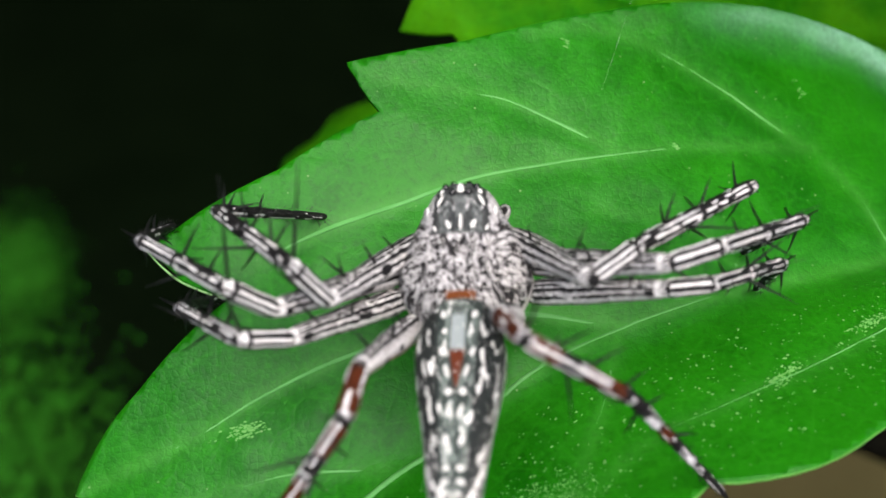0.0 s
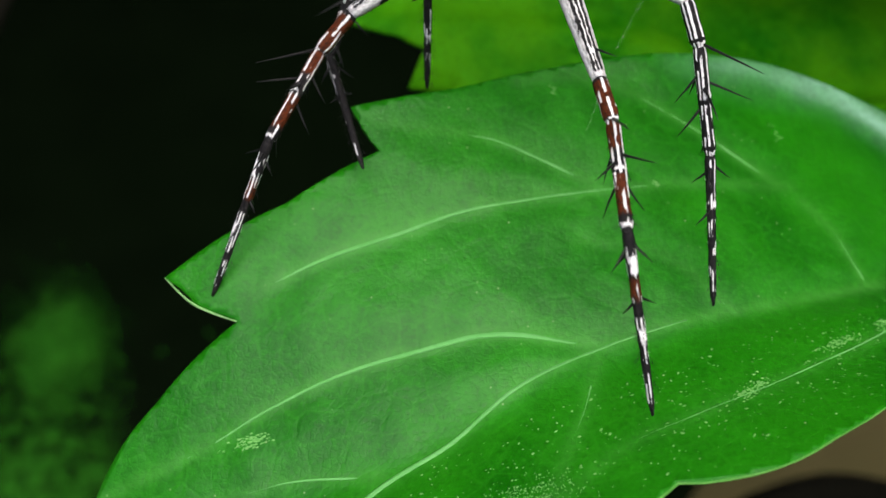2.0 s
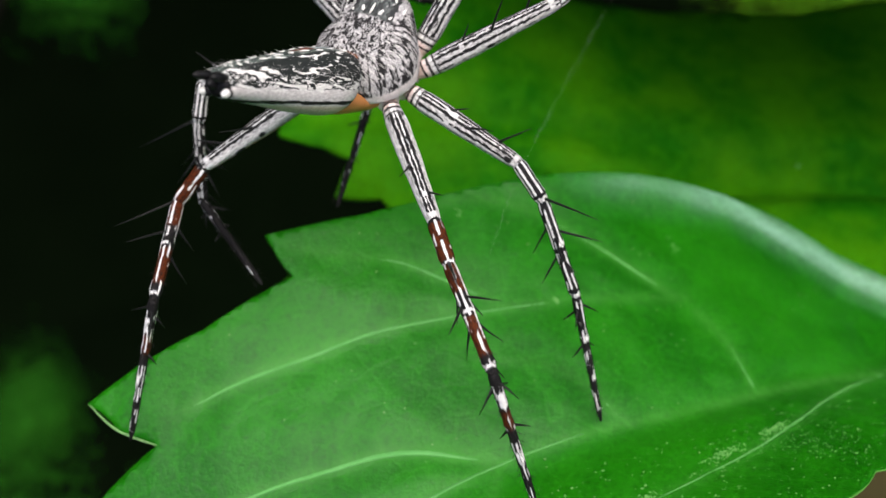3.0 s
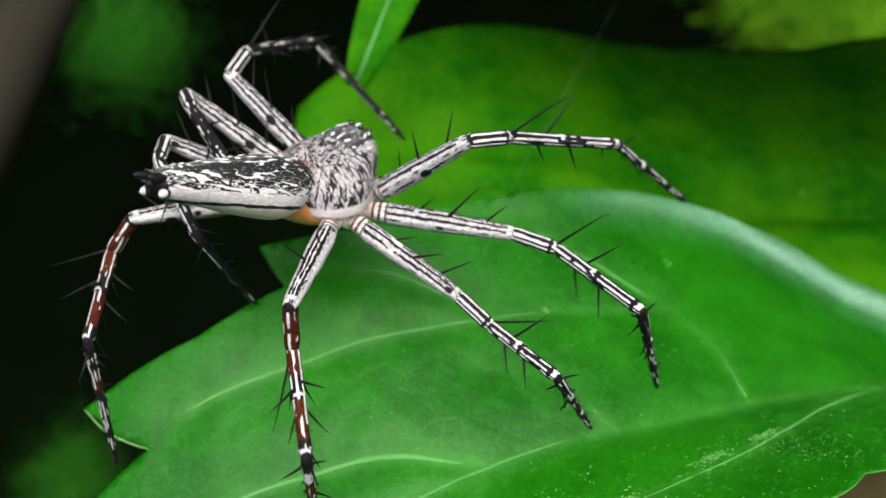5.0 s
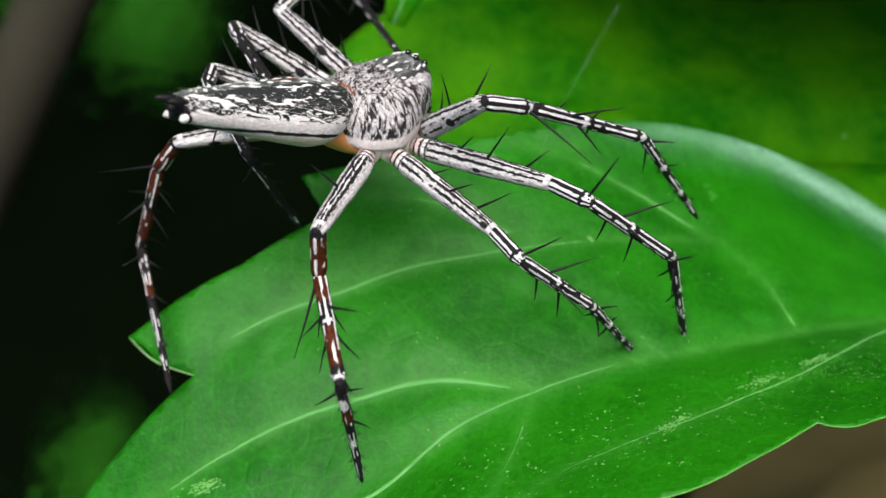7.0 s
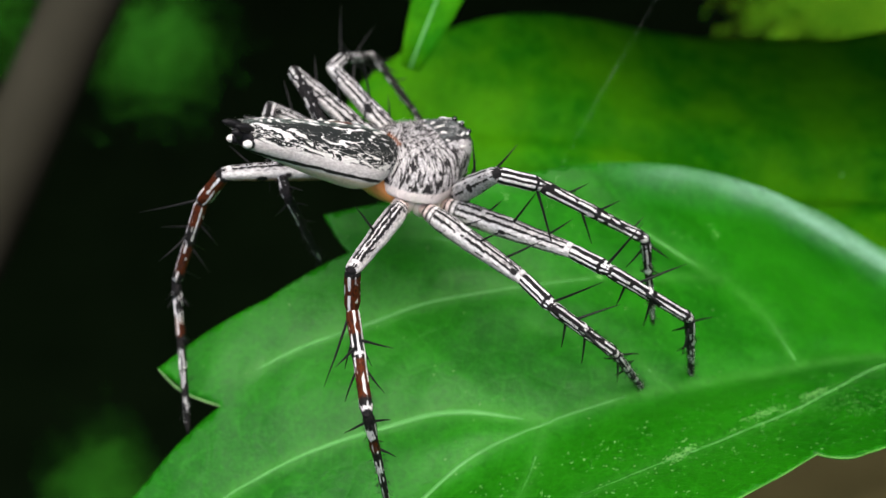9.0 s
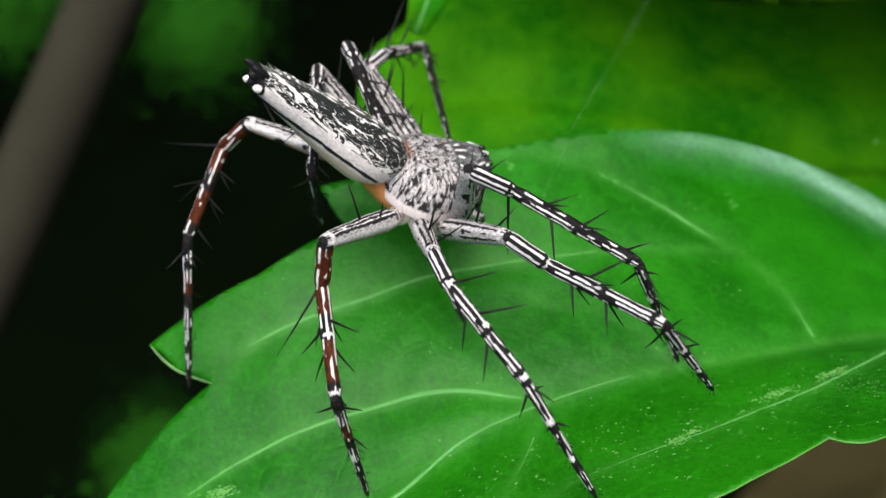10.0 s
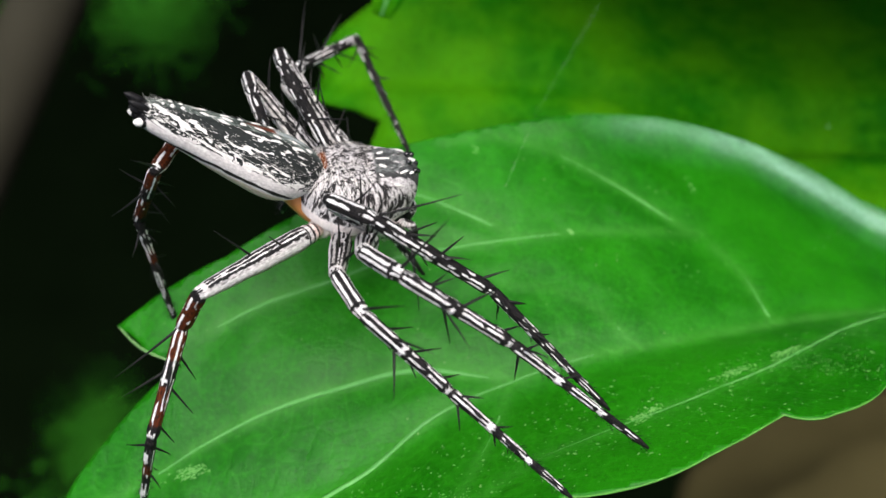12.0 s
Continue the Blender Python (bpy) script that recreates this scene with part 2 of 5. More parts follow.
def abdomen_material():
    m = Mat("abdomen_hair", 0.65, spec=0.15)
    x, y, z = m.split(m.coord("Object", (1000, 1000, 1000)))
    side = m.math("ABSOLUTE", y)
    streak = m.noise(m.join(m.math("MULTIPLY", x, 1.0), m.math("MULTIPLY", y, 4.3), m.math("MULTIPLY", m.math("MULTIPLY_ADD", x, 0.16, z), 4.7)), 1.2, 2.0, 0.5, 0.7)
    fine = m.noise(m.join(m.math("MULTIPLY", x, 7.0), m.math("MULTIPLY", y, 14.0), m.math("MULTIPLY", z, 14.0)), 1.0, 3.0)
    cut = m.math("ADD", streak, m.math("MULTIPLY", m.math("SUBTRACT", fine, 0.5), 0.2))
    squiggle = m.math("ABSOLUTE", m.math("SUBTRACT", cut, 0.5))
    light = m.step(m.math("SUBTRACT", squiggle, m.math("MULTIPLY", m.math("MULTIPLY_ADD", x, 0.093, m.math("ADD", z, 1.25)), 0.066)), -0.010, 0.012)
    light = m.math("MULTIPLY", light, m.step(m.math("SUBTRACT", cut, m.math("MULTIPLY", m.math("MULTIPLY_ADD", x, 0.093, z), 0.06)), 0.395, 0.42))
    dark = m.mix(fine, (0.007, 0.009, 0.009), (0.03, 0.035, 0.033))
    base = m.mix(m.step(fine, 0.35, 0.7), (0.88, 0.87, 0.84), (0.66, 0.65, 0.62))
    col = m.mix(light, dark, base)
    width = m.math("MULTIPLY_ADD", x, 0.055, 0.60)
    back = m.math("MULTIPLY", m.step(m.math("ADD", m.math("SUBTRACT", side, width), m.math("MULTIPLY", m.math("SUBTRACT", streak, 0.5), 0.25)), 0.06, -0.04), m.step(z, 0.15, 0.35))
    felt = m.mix(m.step(cut, 0.42, 0.56), m.mix(fine, (0.014, 0.020, 0.018), (0.06, 0.078, 0.070)), (0.17, 0.205, 0.185))
    col = m.mix(m.math("MULTIPLY", back, 0.94), col, m.mix(m.step(cut, 0.60, 0.65), felt, base))
    heart = m.math("MULTIPLY", m.band(x, -2.05, -0.75, 0.1), m.step(side, 0.23, 0.15))
    col = m.mix(m.math("MULTIPLY", heart, back), col, (0.30, 0.34, 0.34))
    rust = m.math("MULTIPLY", m.band(x, -3.1, -1.95, 0.1), m.step(m.math("ADD", side, m.math("MULTIPLY", m.math("ADD", x, 2.0), -0.16)), 0.25, 0.17))
    col = m.mix(m.math("MULTIPLY", rust, back), col, m.mix(fine, (0.13, 0.030, 0.010), (0.075, 0.016, 0.007)))
    belly = m.step(m.math("ADD", m.math("MULTIPLY_ADD", x, 0.093, z), m.math("MULTIPLY", m.math("SUBTRACT", streak, 0.5), 0.7)), -0.56, -0.64)
    col = m.mix(belly, col, m.mix(m.step(fine, 0.3, 0.7), (0.80, 0.77, 0.75), (0.56, 0.53, 0.52)))
    low = m.step(m.math("MULTIPLY_ADD", x, 0.093, z), -1.12, -1.22)
    col = m.mix(m.math("MULTIPLY", low, 0.55), col, m.mix(fine, (0.62, 0.50, 0.30), (0.48, 0.36, 0.18)))
    line = m.band(m.math("MULTIPLY_ADD", x, 0.093, m.math("MULTIPLY_ADD", m.math("SUBTRACT", streak, 0.5), 0.12, z)), -1.10, -0.98, 0.02)
    col = m.mix(m.math("MULTIPLY", line, m.step(x, -0.5, -0.9)), col, (0.012, 0.012, 0.012))
    m.colour(col)
    m.bump(m.math("MULTIPLY_ADD", light, 0.5, fine), 0.3, 0.0001)
    return m.m


def plain_material(name, a, b, rough, scale, bump=0.4, spec=0.4):
    m = Mat(name, rough, spec=spec)
    f = m.noise(m.coord("Object", (1000, 1000, 1000)), scale, 4.0)
    m.colour(m.mix(f, a, b))
    m.bump(f, bump, 0.0001)
    return m.m


def leaf_material(name, a, b, speckle=0.5, rough=0.45, spec=0.085):
    """A waxy green leaf: pale along its veins, net of fine veins, blotches, grain, dust specks, painted sheen on its
    far margin.
    """
    m = Mat(name, rough, spec=spec)
    c = m.coord("Object", (1000, 1000, 1000))
    wide = m.noise(c, 0.16, 3.0)
    mid = m.noise(c, 0.9, 4.0, 0.6)
    grain = m.noise(c, 4.5, 5.0, 0.7)
    net = m.voronoi(c, 0.85, "DISTANCE_TO_EDGE")
    cell = m.voronoi(c, 4.2, "DISTANCE_TO_EDGE")
    col = m.mix(m.step(wide, 0.35, 0.65), a, b)
    col = m.mix(m.math("MULTIPLY", m.step(mid, 0.4, 0.75), 0.35), col, tuple(v * 1.45 for v in b))
    col = m.mix(m.math("MULTIPLY", m.step(grain, 0.5, 0.36), 0.32), col, tuple(v * 0.55 for v in a))
    col = m.mix(m.math("MULTIPLY", m.step(grain, 0.52, 0.72), 0.36), col, (0.028, 0.28, 0.008))
    col = m.mix(m.math("MULTIPLY", m.step(net, 0.06, 0.0), 0.14), col, (0.035, 0.28, 0.012))
    near = m.n.new("ShaderNodeAttribute")
    near.attribute_name = "vein"
    soft = m.math("MULTIPLY", near.outputs["Fac"], m.math("MULTIPLY_ADD", mid, 1.15, 0.22))
    col = m.mix(soft, col, (0.12, 0.40, 0.075))
    # sky sheen of the far margin, painted into the base colour
    sheen = m.n.new("ShaderNodeAttribute")
    sheen.attribute_name = "far_sheen"
    col = m.mix(m.math("MULTIPLY", sheen.outputs["Fac"], m.math("MULTIPLY_ADD", grain, 0.9, 0.25)), col, (0.40, 0.72, 0.55))
    dots = m.voronoi(c, 1.9)
    gate = m.step(m.noise(c, 0.35, 2.0), 0.5, 0.62)
    col = m.mix(m.math("MULTIPLY", m.math("MULTIPLY", m.step(dots, 0.10, 0.05), gate), speckle), col, (0.30, 0.46, 0.20))
    m.colour(col)
    m.rough(m.math("MULTIPLY_ADD", grain, 0.25, rough - 0.1))
    t = m.n.new("ShaderNodeBsdfTranslucent")
    m.l.new(col, t.inputs["Color"])
    s = m.n.new("ShaderNodeMixShader")
    s.inputs[0].default_value = 0.22
    m.l.new(m.b.outputs[0], s.inputs[1])
    m.l.new(t.outputs[0], s.inputs[2])
    m.l.new(s.outputs[0], m.n["Material Output"].inputs["Surface"])
    h = m.math("ADD", m.math("MULTIPLY", m.step(net, 0.0, 0.12), 0.25), m.math("ADD", m.math("MULTIPLY", m.step(cell, 0.0, 0.2), 0.22), m.math("MULTIPLY", grain, 0.9)))
    h = m.math("ADD", h, m.math("MULTIPLY", m.noise(c, 0.42, 2.0), 8.0))
    m.bump(h, 0.3, 0.00007)
    return m.m


LEAF = leaf_material("leaf_green", (0.005, 0.115, 0.001), (0.012, 0.175, 0.002), rough=0.36, spec=0.20)
LEAF_FAR = leaf_material("leaf_yellow_green", (0.009, 0.135, 0.001), (0.052, 0.235, 0.002), 0.1, 0.6, spec=0.03)
VEIN = plain_material("vein_pale_green", (0.035, 0.22, 0.022), (0.15, 0.40, 0.13), 0.5, 0.8, 0.3, 0.12)
RIM = plain_material("leaf_margin_pale", (0.035, 0.20, 0.010), (0.11, 0.33, 0.05), 0.6, 0.9)
TIP = plain_material("leaf_tip_pale", (0.24, 0.42, 0.17), (0.13, 0.34, 0.08), 0.6, 2.0)
SCAR = plain_material("leaf_scar", (0.20, 0.28, 0.07), (0.08, 0.20, 0.03), 0.8, 3.0)
SPOT = plain_material("leaf_spot_pale", (0.14, 0.36, 0.09), (0.05, 0.24, 0.025), 0.7, 5.0)
DARK = plain_material("spine_black", (0.006, 0.006, 0.007), (0.014, 0.014, 0.014), 0.4, 3.0, 0.4, 0.15)
EYE = Mat("eye_gloss", 0.08, spec=0.8).colour((0.004, 0.004, 0.005)).m
AMBER = plain_material("amber_skin", (0.58, 0.27, 0.09), (0.44, 0.17, 0.05), 0.4, 2.0)
FLESH = plain_material("pale_skin", (0.70, 0.58, 0.52), (0.80, 0.74, 0.70), 0.5, 3.0)
TUFT = plain_material("white_hair", (0.80, 0.79, 0.76), (0.62, 0.61, 0.58), 0.6, 7.0)
CARAPACE, ABDOMEN = carapace_material(), abdomen_material()
FEMUR, FEMUR_R = femur_material("femur_hair"), femur_material("rear_femur_hair", True)
PATELLA = dash_material("patella_hair", 1.3, white=[(-0.2, 0.03), (0.84, 0.95)], black=[(0.04, 0.10), (0.76, 0.82), (0.96, 1.1)])
TIBIA = dash_material("tibia_hair", 0.66, white=[(0.44, 0.475), (0.93, 0.97)], black=[(-0.1, 0.05), (0.49, 0.53), (0.88, 0.92), (0.97, 1.1)])
METATARSUS = dash_material("metatarsus_hair", 0.36, white=[(0.32, 0.36), (0.62, 0.66)], black=[(-0.1, 0.06), (0.37, 0.43), (0.67, 0.74), (0.9, 1.2)])
PATELLA_R = dash_material("rear_patella_hair", 0.35, red=[(0.2, 0.86)], white=[(0.0, 0.08), (0.88, 0.95)], black=[(0.10, 0.16), (0.95, 1.1)])
TIBIA_R = dash_material("rear_tibia_hair", 0.36, red=[(0.06, 0.30), (0.52, 0.84)], white=[(0.46, 0.48), (0.92, 0.945)], black=[(-0.1, 0.03), (0.95, 1.1)])
METATARSUS_R = dash_material("rear_metatarsus_hair", 0.42, red=[(0.26, 0.37)], white=[(0.14, 0.24), (0.52, 0.60)], black=[(-0.1, 0.1), (0.38, 0.46), (0.7, 0.76), (0.92, 1.2)])


# ---- mesh helpers, all in millimetres ----
def part(name, bm, material, parent=None, label="", smooth=True):
    mesh = bpy.data.meshes.new(name)
    bmesh.ops.scale(bm, vec=(MM, MM, MM), verts=bm.verts)
    bmesh.ops.recalc_face_normals(bm, faces=bm.faces)
    bm.to_mesh(mesh)
    bm.free()
    for p in mesh.polygons:
        p.use_smooth = smooth
    for m in material if isinstance(material, (list, tuple)) else [material]:
        mesh.materials.append(m)
    return link(name, mesh, parent, label)


def link(name, mesh, parent=None, label=""):
    ob = new(name, mesh)
    ob.parent = parent
    return tagged(ob, label)


def rings_mesh(bm, rings, close=True):
    """Skin a list of rings, each a list of points."""
    made = [[bm.verts.new(p) for p in ring] for ring in rings]
    n = len(rings[0])
    for a, b in zip(made, made[1:]):
        for i in range(n):
            bm.faces.new((a[i], a[(i + 1) % n], b[(i + 1) % n], b[i]))
    if close:
        bm.faces.new(made[0][::-1])
        bm.faces.new(made[-1])
    return made


def tube(bm, points, radii, sides=8, flat=1.0):
    """A tube along points; flat squeezes it along the second cross direction."""
    points = [Vector(p) for p in points]
    rings, up = [], Vector((0, 0, 1))
    for i, p in enumerate(points):
        way = (points[min(i + 1, len(points) - 1)] - points[max(i - 1, 0)]).normalized()
        if abs(way.dot(up)) > 0.95:
            up = Vector((1, 0, 0))
        across = way.cross(up).normalized()
        above = across.cross(way).normalized()
        rings.append([p + radii[i] * (math.cos(a) * across + flat * math.sin(a) * above) for a in (2 * math.pi * k / sides for k in range(sides))])
    rings_mesh(bm, rings)


def blob(bm, at, size, turn=None, rings=8, sides=12):
    m = Matrix.LocRotScale(Vector(at), turn or Euler((0, 0, 0)), Vector(size))
    bmesh.ops.create_uvsphere(bm, u_segments=sides, v_segments=rings, radius=1.0, matrix=m)


def spline(points, steps):
    """A smooth curve through points."""
    p = [np.array(q, float) for q in points]
    p = [2 * p[0] - p[1]] + p + [2 * p[-1] - p[-2]]
    out = []
    for a, b, c, d in zip(p, p[1:], p[2:], p[3:]):
        for k in range(steps):
            u = k / steps
            out.append(0.5 * (2 * b + (c - a) * u + (2 * a - 5 * b + 4 * c - d) * u * u + (3 * b - a - 3 * c + d) * u ** 3))
    return out + [p[-2]]


# ---- the leaf that the spider stands on ----
SHAPE = (-0.8910, 0.4842, -1.0288, -0.8432, -1.5679, 0.1734, 2.6650)
RIB = (-0.2806, 0.4288)


MIDRIB = [(31, 7.4), (18, 4.2), (11, 1.9), (5.1, 0.2), (1.6, -1.1), (-1.2, -2.5), (-3.5, -4.35), (-6.05, -5.9), (-9.0, -8.8), (-15.2, -17.0)]
SIDE_VEINS = (
    ([(1.7, -0.85), (-1.7, -0.45), (-4.7, -1.0), (-7.5, -1.75), (-9.9, -2.7), (-12.3, -3.9), (-15.9, -5.1)], 0.17),
    ([(-10.0, 1.6), (-7.8, 2.5), (-5.2, 3.4), (-3.0, 4.2), (-0.4, 4.85), (3.0, 5.6), (6.8, 6.35), (10.4, 6.95)], 0.15),
    ([(9.8, 7.0), (8.0, 8.1), (6.6, 8.9), (4.0, 10.1), (1.6, 10.4), (-0.5, 9.8)], 0.11),
    ([(2.0, 5.75), (0.0, 6.6), (-1.7, 7.2), (-3.7, 7.35), (-6.0, 7.6)], 0.11),
    ([(12.6, 2.7), (12.4, 3.3), (11.8, 5.0), (10.8, 6.3)], 0.09),
    ([(6.8, 0.9), (6.4, 1.2), (5.3, 2.3), (3.6, 3.1), (1.6, 3.2)], 0.07),
    ([(-5.8, -5.3), (-8.8, -5.2), (-11.2, -5.6), (-13.4, -6.0)], 0.09),
    ([(-9.5, -8.5), (-11.5, -8.6), (-14.2, -9.0)], 0.09),
    ([(1.7, -1.4), (1.1, -3.5), (0.2, -5.6), (-0.7, -8.2)], 0.07),
    ([(20.0, 4.9), (16.4, 2.8), (13.5, 0.6), (11.0, -1.1), (7.4, -3.0), (4.5, -4.3), (2.0, -5.4), (-1.0, -7.9)], 0.10),
)
VEIN_POINTS = np.array([(p[0], p[1], w * (1.0 - 0.55 * i / 100)) for pts, w in ((MIDRIB, 0.17),) + SIDE_VEINS for line in [spline(pts, 14)] for i, p in enumerate(line)])


def vein_near(x, y, reach):
    """How near the veins run: 1 on a strong one, 0 past the reach."""
    d = (VEIN_POINTS[:, 0] - x) ** 2 + (VEIN_POINTS[:, 1] - y) ** 2
    return float(np.max(VEIN_POINTS[:, 2] / 0.17 * np.exp(-d / (reach * reach))))


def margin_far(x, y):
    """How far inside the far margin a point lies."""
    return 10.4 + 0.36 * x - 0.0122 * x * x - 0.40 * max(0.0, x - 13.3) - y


def sheen_near(x, y):
    """A sheen painted as pale colour along the far margin, streaked lengthwise."""
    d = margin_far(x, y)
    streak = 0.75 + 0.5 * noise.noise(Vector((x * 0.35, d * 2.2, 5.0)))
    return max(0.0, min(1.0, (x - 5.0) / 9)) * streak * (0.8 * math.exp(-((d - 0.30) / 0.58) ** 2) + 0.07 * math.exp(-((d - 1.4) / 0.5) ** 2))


def blade_height(x, y):
    """Height of the blade: an arched sheet, folded along the midrib, its far margin curled up."""
    far = max(0.0, x - 19.0)
    u, v = (min(x, 19.0) + 0.35 * far) / 10, max(-12.0, min(y, 14.0)) / 10
    d = v - RIB[0] - RIB[1] * u
    a = SHAPE
    z = a[0] + a[1] * u + a[2] * v + a[3] * u * u + a[4] * u * v + a[5] * v * v + a[6] * math.sqrt(d * d + 0.003)
    if x > 1.0:
        z += min(1.0, (x - 1.0) / 8) * 0.14 * max(0.0, 2.1 - max(-0.3, margin_far(x, y))) ** 2
    z -= 0.22 * vein_near(x, y, 1.0)
    return z + 0.16 * noise.noise(Vector((x * 0.22, y * 0.22, 1.7))) + 0.03 * noise.noise(Vector((x * 0.9, y * 0.9, 4.1)))


def scallops(nodes, steps=7):
    """The margin through nodes (x, y, bulge): each stretch bows outwards by its bulge."""
    out = []
    for (x0, y0, b), (x1, y1, _) in zip(nodes, nodes[1:]):
        dx, dy = x1 - x0, y1 - y0
        for k in range(steps):
            u = k / steps
            s = 4 * u * (1 - u) * b
            wob = 0.035 * noise.noise(Vector((x0 + dx * u * 3, y0 + dy * u * 3, 9.0)))
            out.append((x0 + dx * u + dy * s + wob, y0 + dy * u - dx * s + wob))
    return out


LOWER = [(-15.8, -17.2, 0.03), (-7.6, -12.9, 0.05), (-5.6, -10.7, 0.0), (-5.35, -9.4, 0.0), (-5.5, -8.75, -0.3), (-4.75, -8.8, 0.0),
         (-4.8, -10.25, 0.02), (-0.6, -9.3, 0.05), (3.4, -7.0, 0.1), (8.3, -5.75, 0.02), (11.2, -3.9, 0.18), (12.9, -4.0, 0.08), (15.3, -2.3, 0.05), (22.0, 0.6, 0.08), (32.0, 7.5, 0.0)]
UPPER = [(32.0, 7.5, 0.12), (22.5, 8.9, 0.05), (13.3, 12.95, 0.04), (3.6, 11.5, 0.02), (-2.9, 9.2, 0.0), (-7.05, 8.1, 0.02), (-5.95, 6.4, 0.02),
         (-9.4, 4.4, 0.03), (-13.85, 2.1, -0.04), (-12.6, 1.0, 0.0), (-11.05, 0.35, 0.03), (-14.0, -2.2, 0.06), (-16.2, -5.15, 0.05), (-13.5, -6.1, 0.06), (-14.4, -9.6, -0.02), (-15.8, -17.2, 0.0)]


def sheet(outline, height, spacing, thick, veins=None, far_sheen=None):
    """A closed leaf blade: the outline filled with a fine mesh, bent to height, with an underside."""
    from mathutils.geometry import delaunay_2d_cdt
    xs, ys = [p[0] for p in outline], [p[1] for p in outline]
    pts = [Vector(p) for p in outline]
    n = len(pts)
    poly = np.array(outline)

    def inside(x, y):
        x0, y0 = poly[:, 0], poly[:, 1]
        x1, y1 = np.roll(x0, -1), np.roll(y0, -1)
        cross = ((y0 > y) != (y1 > y)) & (x < (x1 - x0) * (y - y0) / (y1 - y0 + 1e-12) + x0)
        near = np.min(np.hypot(x0 - x, y0 - y)) > spacing * 0.45
        return cross.sum() % 2 == 1 and near

    row = 0
    y = min(ys)
    while y < max(ys):
        x = min(xs) + (row % 2) * spacing / 2
        while x < max(xs):
            if inside(x, y):
                pts.append(Vector((x, y)))
            x += spacing
        y += spacing * 0.87
        row += 1
    verts, _, faces, *_ = delaunay_2d_cdt(pts, [(i, (i + 1) % n) for i in range(n)], [], 1, 1e-4)
    bm = bmesh.new()
    layer, pale = bm.verts.layers.float.new("vein"), bm.verts.layers.float.new("far_sheen")
    top = [bm.verts.new((v[0], v[1], height(v[0], v[1]))) for v in verts]
    low = [bm.verts.new((v[0], v[1], height(v[0], v[1]) - thick)) for v in verts]
    if veins:
        for v in top:
            v[layer], v[pale] = veins(v.co.x, v.co.y), far_sheen(v.co.x, v.co.y)
    edges = {}
    for f in faces:
        bm.faces.new([top[i] for i in f])
        bm.faces.new([low[i] for i in reversed(f)])
        for a, b in zip(f, list(f[1:]) + [f[0]]):
            edges[(a, b)] = edges.get((a, b), 0) + 1
    for a, b in edges:
        if (b, a) not in edges:
            bm.faces.new((top[b], top[a], low[a], low[b]))
    return bm


def vein(points, wide, parent, name, height=blade_height, steps=8, material=None, lift=-0.03):
    line = spline(points, steps)
    n = len(line) - 1
    bm = bmesh.new()
    tube(bm, [(p[0], p[1], height(p[0], p[1]) + lift) for p in line], [wide * (1.0 - 0.8 * i / n) * min(1.0, 0.25 + 5.0 * i / n) for i in range(n + 1)], 8, 0.28)
    return part(name, bm, material or VEIN, parent)


def patch(bm, x, y, rx, ry, turn, height, lift=0.012, seed=0):
    """A thin uneven blot that lies on a sheet."""
    c, s, n = math.cos(turn), math.sin(turn), 18
    mid = bm.verts.new((x, y, height(x, y) + lift * 2))
    ring = []
    for k in range(n):
        a = 2 * math.pi * k / n
        r = 1 + 0.35 * noise.noise(Vector((math.cos(a) * 1.5 + seed, math.sin(a) * 1.5, seed * 3.1)))
        px, py = rx * r * math.cos(a), ry * r * math.sin(a)
        qx, qy = x + px * c - py * s, y + px * s + py * c
        ring.append(bm.verts.new((qx, qy, height(qx, qy) + 0.004)))
    for k in range(n):
        bm.faces.new((mid, ring[k], ring[(k + 1) % n]))


